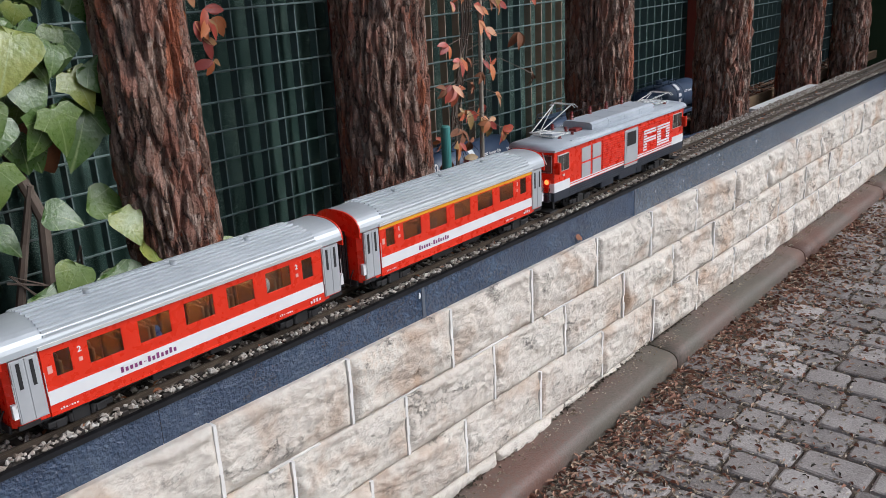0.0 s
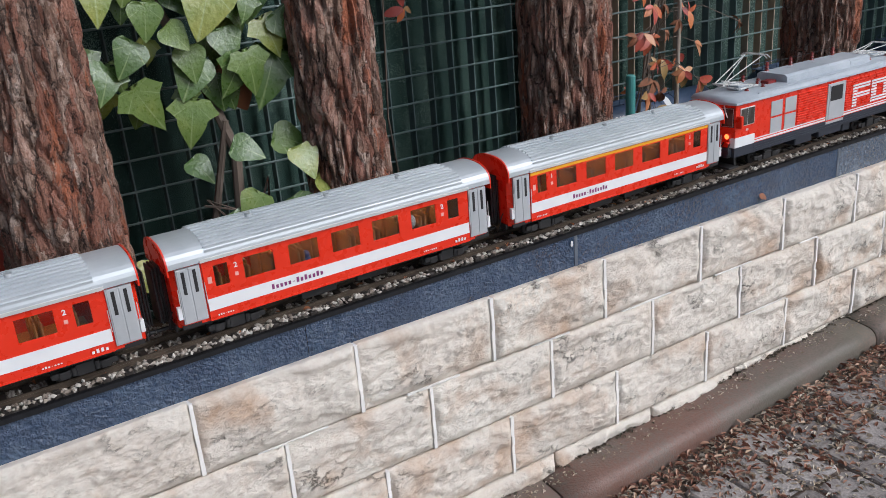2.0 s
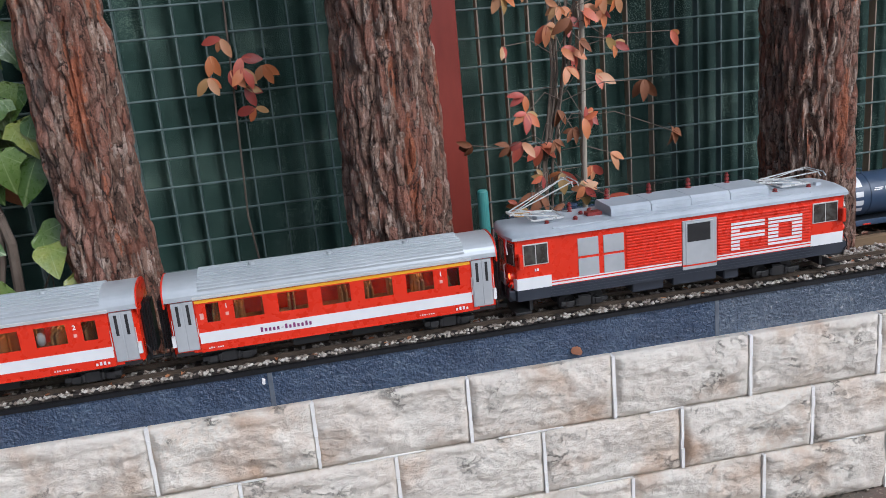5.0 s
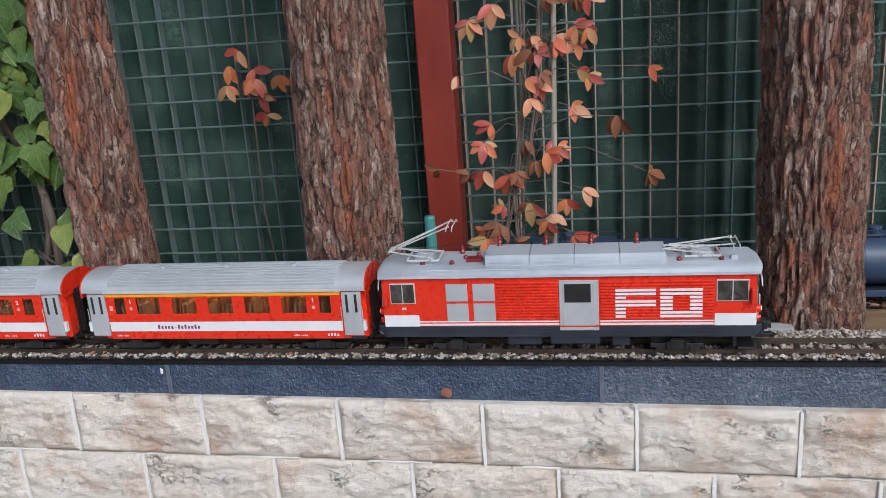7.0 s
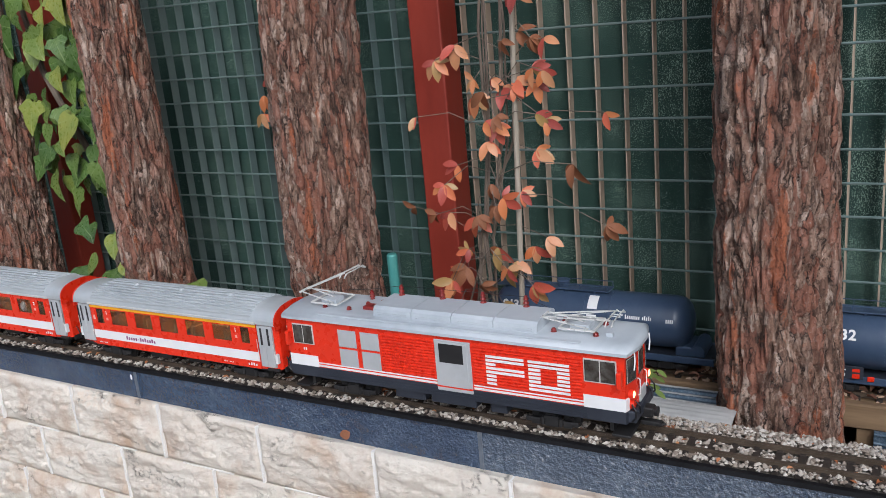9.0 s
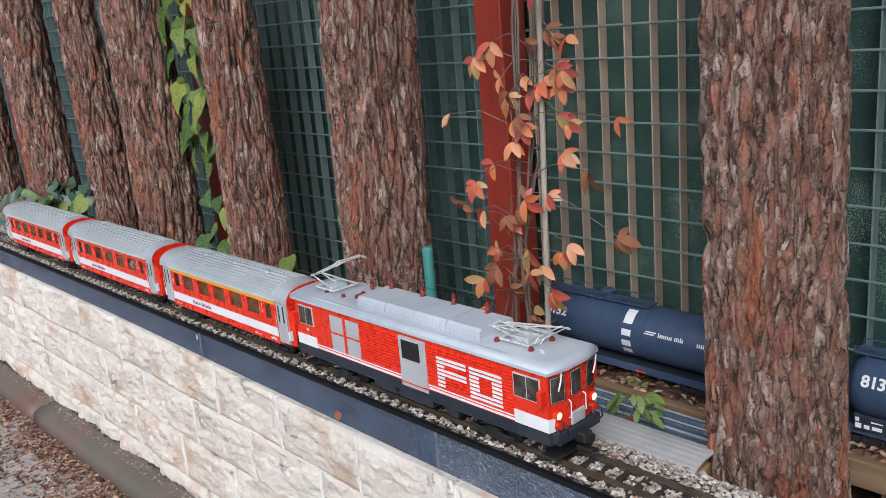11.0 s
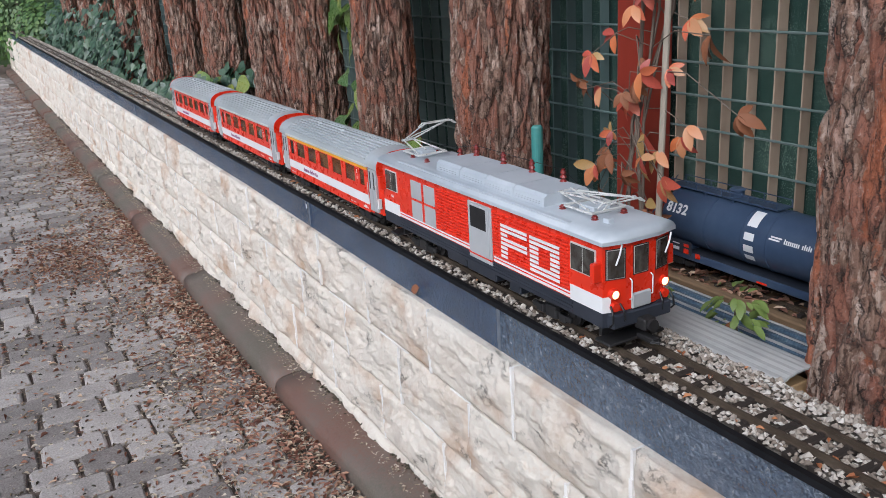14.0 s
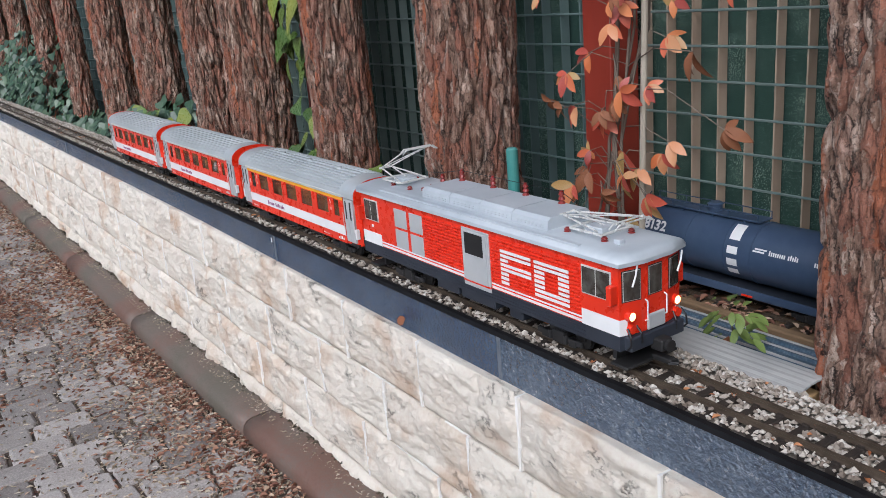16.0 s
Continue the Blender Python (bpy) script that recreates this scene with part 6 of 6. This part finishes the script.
# broad ivy leaves beside the ballast behind the last coach
clump = thing("ivy_clump", "clump of broad pale green ivy leaves beside the ballast", "ivy", at=pose(-2.06, 0.25, 0.33))
for k in range(5):
    a = rg.uniform(-0.15, 0.15)
    part("stem", tube(bmesh.new(), [(a, 0.02, -0.01), (a + rg.uniform(-0.04, 0.04), 0.0, 0.12), (a * 1.4, -0.02, 0.26)], 0.0035, 5), STEM, clump)
for k in range(46):
    leaf_at(rg.choice((ivy_mesh, lobed_mesh)), (rg.gauss(0.0, 0.12), rg.uniform(-0.06, 0.08), 0.12 + 0.24 * rg.random()), (rg.uniform(-0.1, 0.7), -0.9, rg.uniform(0.4, 1.1)), (rg.uniform(-0.8, 0.8), -0.2, -0.7), rg.uniform(0.04, 0.08), clump)
for k in range(5):
    leaf_at(ivy_mesh, (rg.uniform(0.22, 0.36), 0.10 + rg.uniform(-0.03, 0.03), rg.uniform(0.10, 0.32)), (0.3, -0.9, 0.5), (rg.uniform(-0.5, 0.5), 0, -1), rg.uniform(0.05, 0.075), clump)

# bushes at the far end of the wall
for x, y, sx, sz in ((-9.6, 0.30, 0.7, 1.0), (-10.8, 0.15, 0.6, 1.5), (-11.6, -0.25, 0.8, 1.9)):
    bush = thing("bush", "green leafy bush at the far end of the wall", "bush", "far bushes", pose(x, y, 0.0))
    part("stem", tube(bmesh.new(), [(0, 0, 0), (0.05, 0, sz * 0.4), (-0.03, 0, sz * 0.7)], [0.03, 0.02, 0.008], 6), STEM, bush)
    verts, faces = [], []
    for k in range(900):
        u = Vector((rg.gauss(0, 1), rg.gauss(0, 1), rg.gauss(0, 1))).normalized() * rg.uniform(0.55, 1.0)
        c = Vector((u.x * sx * 0.55, u.y * 0.34, sz * (0.5 + 0.5 * u.z)))
        n = (u + Vector((0.4, -0.4, 0.6))).normalized()
        t = n.cross(Vector((rg.gauss(0, 1), rg.gauss(0, 1), 0.2))).normalized()
        q = t.cross(n)
        h = rg.uniform(0.04, 0.08)
        i = len(verts)
        verts += [tuple(c), tuple(c + t * h * 0.5 + q * h * 0.35), tuple(c + t * h), tuple(c + t * h * 0.5 - q * h * 0.35)]
        faces.append((i, i + 1, i + 2, i + 3))
    me = bpy.data.meshes.new("foliage")
    me.from_pydata(verts, [], faces)
    me.materials.append(FAR_GREEN)
    o = new("foliage", me)
    o.parent = bush

# ---- pieces: gravel, sleepers, wall stones, pavers ----
def gravel(name, label, x0, x1, step, size, seed):
    r = random.Random(seed)
    base = [(1, 0, 0), (-1, 0, 0), (0, 1, 0), (0, -1, 0), (0, 0, 1), (0, 0, -1)]
    tri = ((4, 0, 2), (4, 2, 1), (4, 1, 3), (4, 3, 0), (5, 2, 0), (5, 1, 2), (5, 3, 1), (5, 0, 3))
    verts, faces = [], []
    n = int((x1 - x0) / step)
    for i in range(n):
        for j in range(int(0.125 / step)):
            if r.random() < 0.04:
                continue
            x, y = x0 + (i + r.random()) * step, 0.0125 + (j + r.random()) * step
            s = r.uniform(*size)
            sl = abs(((x / SLEEPER_PITCH) % 1) - 0.5) * SLEEPER_PITCH
            on_sleeper = sl > SLEEPER_PITCH / 2 - 0.0056 and abs(y - TRACK_Y) < 0.038
            if on_sleeper and r.random() < 0.94:
                continue
            if abs(abs(y - TRACK_Y) - 0.0225) < 0.0035:
                continue
            z = RAIL_Z - 0.0090 + r.uniform(-0.002, 0.0022) + (0.0025 if sl > SLEEPER_PITCH / 2 - 0.0062 else 0.0)
            if abs(y - TRACK_Y) < 0.020:
                z -= 0.0024
            if y > 0.126:
                z -= (y - 0.126) * 1.1
            elif abs(y - TRACK_Y) > 0.044:
                z += 0.0025
            a = r.uniform(0, math.tau)
            ca, sa = math.cos(a), math.sin(a)
            k = len(verts)
            for u, v, w in base:
                u, v, w = (q * s * r.uniform(0.65, 1.15) for q in (u + r.uniform(-0.3, 0.3), v + r.uniform(-0.3, 0.3), w * 0.75))
                verts.append((x + u * ca - v * sa, y + u * sa + v * ca, z + w))
            faces += [(k + p, k + q, k + t) for p, q, t in tri]
    me = bpy.data.meshes.new(name)
    me.from_pydata(verts, [], faces)
    me.materials.append(GRAVEL)
    return tagged(new(name, me), label, "gravel", kind="stuff")


gravel("ballast_gravel", "pale mixed gravel ballast between the sleepers", -3.2, 2.6, 0.0050, (0.0028, 0.0058), 2)
gravel("far_gravel", "pale mixed gravel ballast along the far track", -9.5, -3.2, 0.009, (0.004, 0.007), 3)

s0 = part("sleeper", sleeper_mesh(), SLEEPER, track, at=pose(-3.2 - (-3.2 % SLEEPER_PITCH), TRACK_Y, RAIL_Z - 0.0082))
k0 = s0.matrix_basis.translation.x
for k in range(1, 186):
    again(s0, pose(k0 + k * SLEEPER_PITCH, TRACK_Y, RAIL_Z - 0.0082))
bm = bmesh.new()
for k in range(190):
    x = k0 - (k + 1) * SLEEPER_PITCH
    box(bm, x - 0.0065, x + 0.0065, TRACK_Y - 0.041, TRACK_Y + 0.041, RAIL_Z - 0.017, RAIL_Z - 0.0082)
tagged(part("far_sleepers", bm, SLEEPER, track), kind="stuff")

# split-faced wall stones, 27 x 12.6 cm, three courses in running bond
BLOCK_L, COURSE = 0.269, 0.126


def stone_mesh(seed, length, n=60, m=30):
    """A block with a rough split front, drafted to clean arrises."""
    off = Vector((seed * 5.3, seed * 2.9, seed * 7.7))
    hl, hh = length / 2 - 0.0020, COURSE / 2 - 0.0013
    verts, faces = [], []
    for j in range(m + 1):
        for i in range(n + 1):
            u, v = -1 + 2 * i / n, -1 + 2 * j / m
            p = Vector((u * hl, v * hh, 0))
            edge = min(1.0, min(1 - abs(u), (1 - abs(v)) * hh / hl) * (13.0 if v < 0.7 else 8.0))
            q = Vector((p.x * 9, p.y * 15, 0)) + off
            step = noise.noise(q)
            lev = (step + noise.noise(q * 2.7) * 0.35) * 4
            ledge = (math.floor(lev) + min(1.0, (lev % 1) * 3.0)) / 4
            d = 0.004 + 0.005 * step + 0.009 * ledge + 0.0042 * noise.noise(q * 3.1) + 0.0030 * noise.noise(q * 8) + 0.0016 * noise.noise(q * 17)
            verts.append((p.x + 0.0012 * noise.noise(q * 5), -max(0.0, (0.003 + max(-0.003, d)) * edge ** 0.75), p.y + 0.0012 * noise.noise(q * 6) * min(1.0, (1 - abs(v)) * 4)))
    for j in range(m):
        for i in range(n):
            a = j * (n + 1) + i
            faces.append((a, a + 1, a + n + 2, a + n + 1))
    ring = [i for i in range(n + 1)] + [(j + 1) * (n + 1) - 1 for j in range(1, m + 1)] + [m * (n + 1) + i for i in range(n - 1, -1, -1)] + [j * (n + 1) for j in range(m - 1, 0, -1)]
    base = len(verts)
    verts += [(verts[k][0], 0.018, verts[k][2]) for k in ring]
    L = len(ring)
    for k in range(L):
        faces.append((ring[k], base + k, base + (k + 1) % L, ring[(k + 1) % L]))
    me = bpy.data.meshes.new("stone")
    me.from_pydata(verts, [], faces)
    me.materials.append(STONE)
    me.polygons.foreach_set("use_smooth", [k < n * m for k in range(len(me.polygons))])
    return me


variants = [stone_mesh(s, BLOCK_L) for s in range(14)]
rg = random.Random(17)


def joint_start(c):
    return LEFT + 0.18 + (0.131 if c % 2 else 0.0) + (0.03 if c == 2 else 0)


def stone_face(x):
    """Where the stone faces stand: a little further out towards the near end."""
    return -0.006 - 0.008 * max(0.0, min(1.0, x + 0.2))


for c in range(4):
    x = joint_start(c)
    while x < 3.4:
        z = wall_top(x) - COURSE * (c + 0.5)
        if x > -11.8 and z > -0.02:
            o = new("stone", rg.choice(variants))
            o.parent = wall
            o.matrix_basis = pose(x, stone_face(x) + rg.uniform(-0.0015, 0.0015), z, 0, 0.63 if abs(x) < 1 else 0, 0) @ pose(0, 0, 0, 0, 180 if rg.random() < 0.5 else 0, 0)
        x += BLOCK_L

# pale raised mortar in the upright joints and, here and there, along the courses
verts, faces = [], []
for c in range(3):
    x = joint_start(c) - BLOCK_L / 2
    while x < 3.2:
        z, f = wall_top(x) - COURSE * (c + 0.5), stone_face(x) - 0.0035
        if x > -8:
            for k in range(6):
                za, zb = z - COURSE / 2 + 0.002 + k * 0.0203, z - COURSE / 2 + 0.002 + (k + 1) * 0.0203
                w0, d0 = rg.uniform(0.0034, 0.0048), rg.uniform(0.0004, 0.0026)
                i = len(verts)
                for zz in (za, zb):
                    verts += [(x - w0, 0.008, zz), (x - w0 * 0.75, f - d0, zz), (x + w0 * 0.75, f - d0, zz), (x + w0, 0.008, zz)]
                faces += [(i, i + 1, i + 5, i + 4), (i + 1, i + 2, i + 6, i + 5), (i + 2, i + 3, i + 7, i + 6), (i + 4, i + 5, i + 6, i + 7), (i + 3, i + 2, i + 1, i)]
            if c < 2 and rg.random() < 0.55:
                xa = x + rg.uniform(0.0, 0.10)
                xb = xa + rg.uniform(0.06, 0.15)
                for k in range(5):
                    ua, ub = xa + (xb - xa) * k / 5, xa + (xb - xa) * (k + 1) / 5
                    i = len(verts)
                    for u in (ua, ub):
                        zz = wall_top(u) - COURSE * (c + 1)
                        verts += [(u, 0.008, zz - 0.0016), (u, f + rg.uniform(-0.001, 0.001), zz - 0.0011), (u, f + rg.uniform(-0.001, 0.001), zz + 0.0011), (u, 0.008, zz + 0.0016)]
                    faces += [(i, i + 4, i + 5, i + 1), (i + 1, i + 5, i + 6, i + 2), (i + 2, i + 6, i + 7, i + 3)]
        x += BLOCK_L
me = bpy.data.meshes.new("mortar_joints")
me.from_pydata(verts, [], faces)
me.materials.append(MORTAR)
o = new("mortar_joints", me)
o.parent = wall
tagged(o, kind="stuff")

# pavers, roughly 17 x 12 cm with worn edges, laid in rows across the drive
def paver_mesh(seed, a, b):
    r = random.Random(seed)
    bm = bmesh.new()
    ring = []
    c = 0.012
    for sx, sy in ((1, 1), (-1, 1), (-1, -1), (1, -1)):
        pts = [(a / 2, b / 2 - c), (a / 2 - c * 0.3, b / 2 - c * 0.3), (a / 2 - c, b / 2)]
        if sx * sy < 0:
            pts.reverse()
        ring += [(sx * u + r.uniform(-0.0022, 0.0022), sy * v + r.uniform(-0.0022, 0.0022)) for u, v in pts]
    n = len(ring)
    lo = [bm.verts.new((u, v, -0.02)) for u, v in ring]
    mid = [bm.verts.new((u, v, -0.0075)) for u, v in ring]
    arris = [bm.verts.new((u * 0.955, v * 0.965, -0.0026 + r.uniform(-0.0006, 0.0006))) for u, v in ring]
    hi = [bm.verts.new((u * 0.86, v * 0.90, r.uniform(-0.0006, 0.0006))) for u, v in ring]
    for p, q in ((lo, mid), (mid, arris), (arris, hi)):
        for k in range(n):
            bm.faces.new((p[k], p[(k + 1) % n], q[(k + 1) % n], q[k]))
    bm.faces.new(hi)
    me = bpy.data.meshes.new("paver")
    bm.to_mesh(me)
    bm.free()
    me.materials.append(PAVER)
    return me


wide = [paver_mesh(s, 0.0935, 0.1435) for s in range(5)]
short = [paver_mesh(s + 9, 0.0935, 0.0985) for s in range(4)]
rg = random.Random(23)
near, far = [], []
i = 0
x = -11.0
while x < 3.4:
    y = -0.085 - rg.uniform(0.0, 0.10)
    while y > -3.2:
        w = 0.148 if rg.random() < 0.55 else 0.103
        y -= w / 2 + 0.0012
        (near if x > -1.6 and x < 1.4 and y > -1.15 else far).append((x + rg.uniform(-0.002, 0.002), y, w, rg.uniform(-1.3, 1.3)))
        y -= w / 2 + 0.0012
    x += 0.1000
for x, y, w, a in near[:300]:
    o = new("paver", rg.choice(wide if w > 0.12 else short))
    o.parent = pavement
    o.matrix_basis = pose(x, y, 0.009 + rg.uniform(-0.0015, 0.0015), rg.uniform(-0.6, 0.6), rg.uniform(-0.6, 0.6), a)
verts, faces = [], []
for x, y, w, a in far + near[300:]:
    me = rg.choice(wide if w > 0.12 else short)
    m = pose(x, y, rg.uniform(-0.0015, 0.0015), rg.uniform(-0.6, 0.6), rg.uniform(-0.6, 0.6), a)
    k = len(verts)
    verts += [tuple(m @ v.co) for v in me.vertices]
    faces += [tuple(k + q for q in p.vertices) for p in me.polygons]
me = bpy.data.meshes.new("far_pavers")
me.from_pydata(verts, [], faces)
me.materials.append(PAVER_FAR)
o = new("far_pavers", me)
o.parent = pavement
o.matrix_basis = pose(0, 0, 0.010)
tagged(o, kind="stuff")

# the drive's rise carries its pavers, kerb and litter
for ob in (pavement, kerb, *[o for o in scene.objects if o.name.split(".")[0] in ("fallen_leaves", "needle_bits", "seed_husks", "kerb_grit", "wall_foot_dirt")]):
    for o in (ob, *ob.children):
        if o.name.startswith("paver"):
            o.matrix_basis = Matrix.Translation((0, 0, drive_rise(o.matrix_basis.translation.x))) @ o.matrix_basis
        elif o.type == "MESH" and o is not pavement:
            for v in o.data.vertices:
                v.co.z += drive_rise(v.co.x)
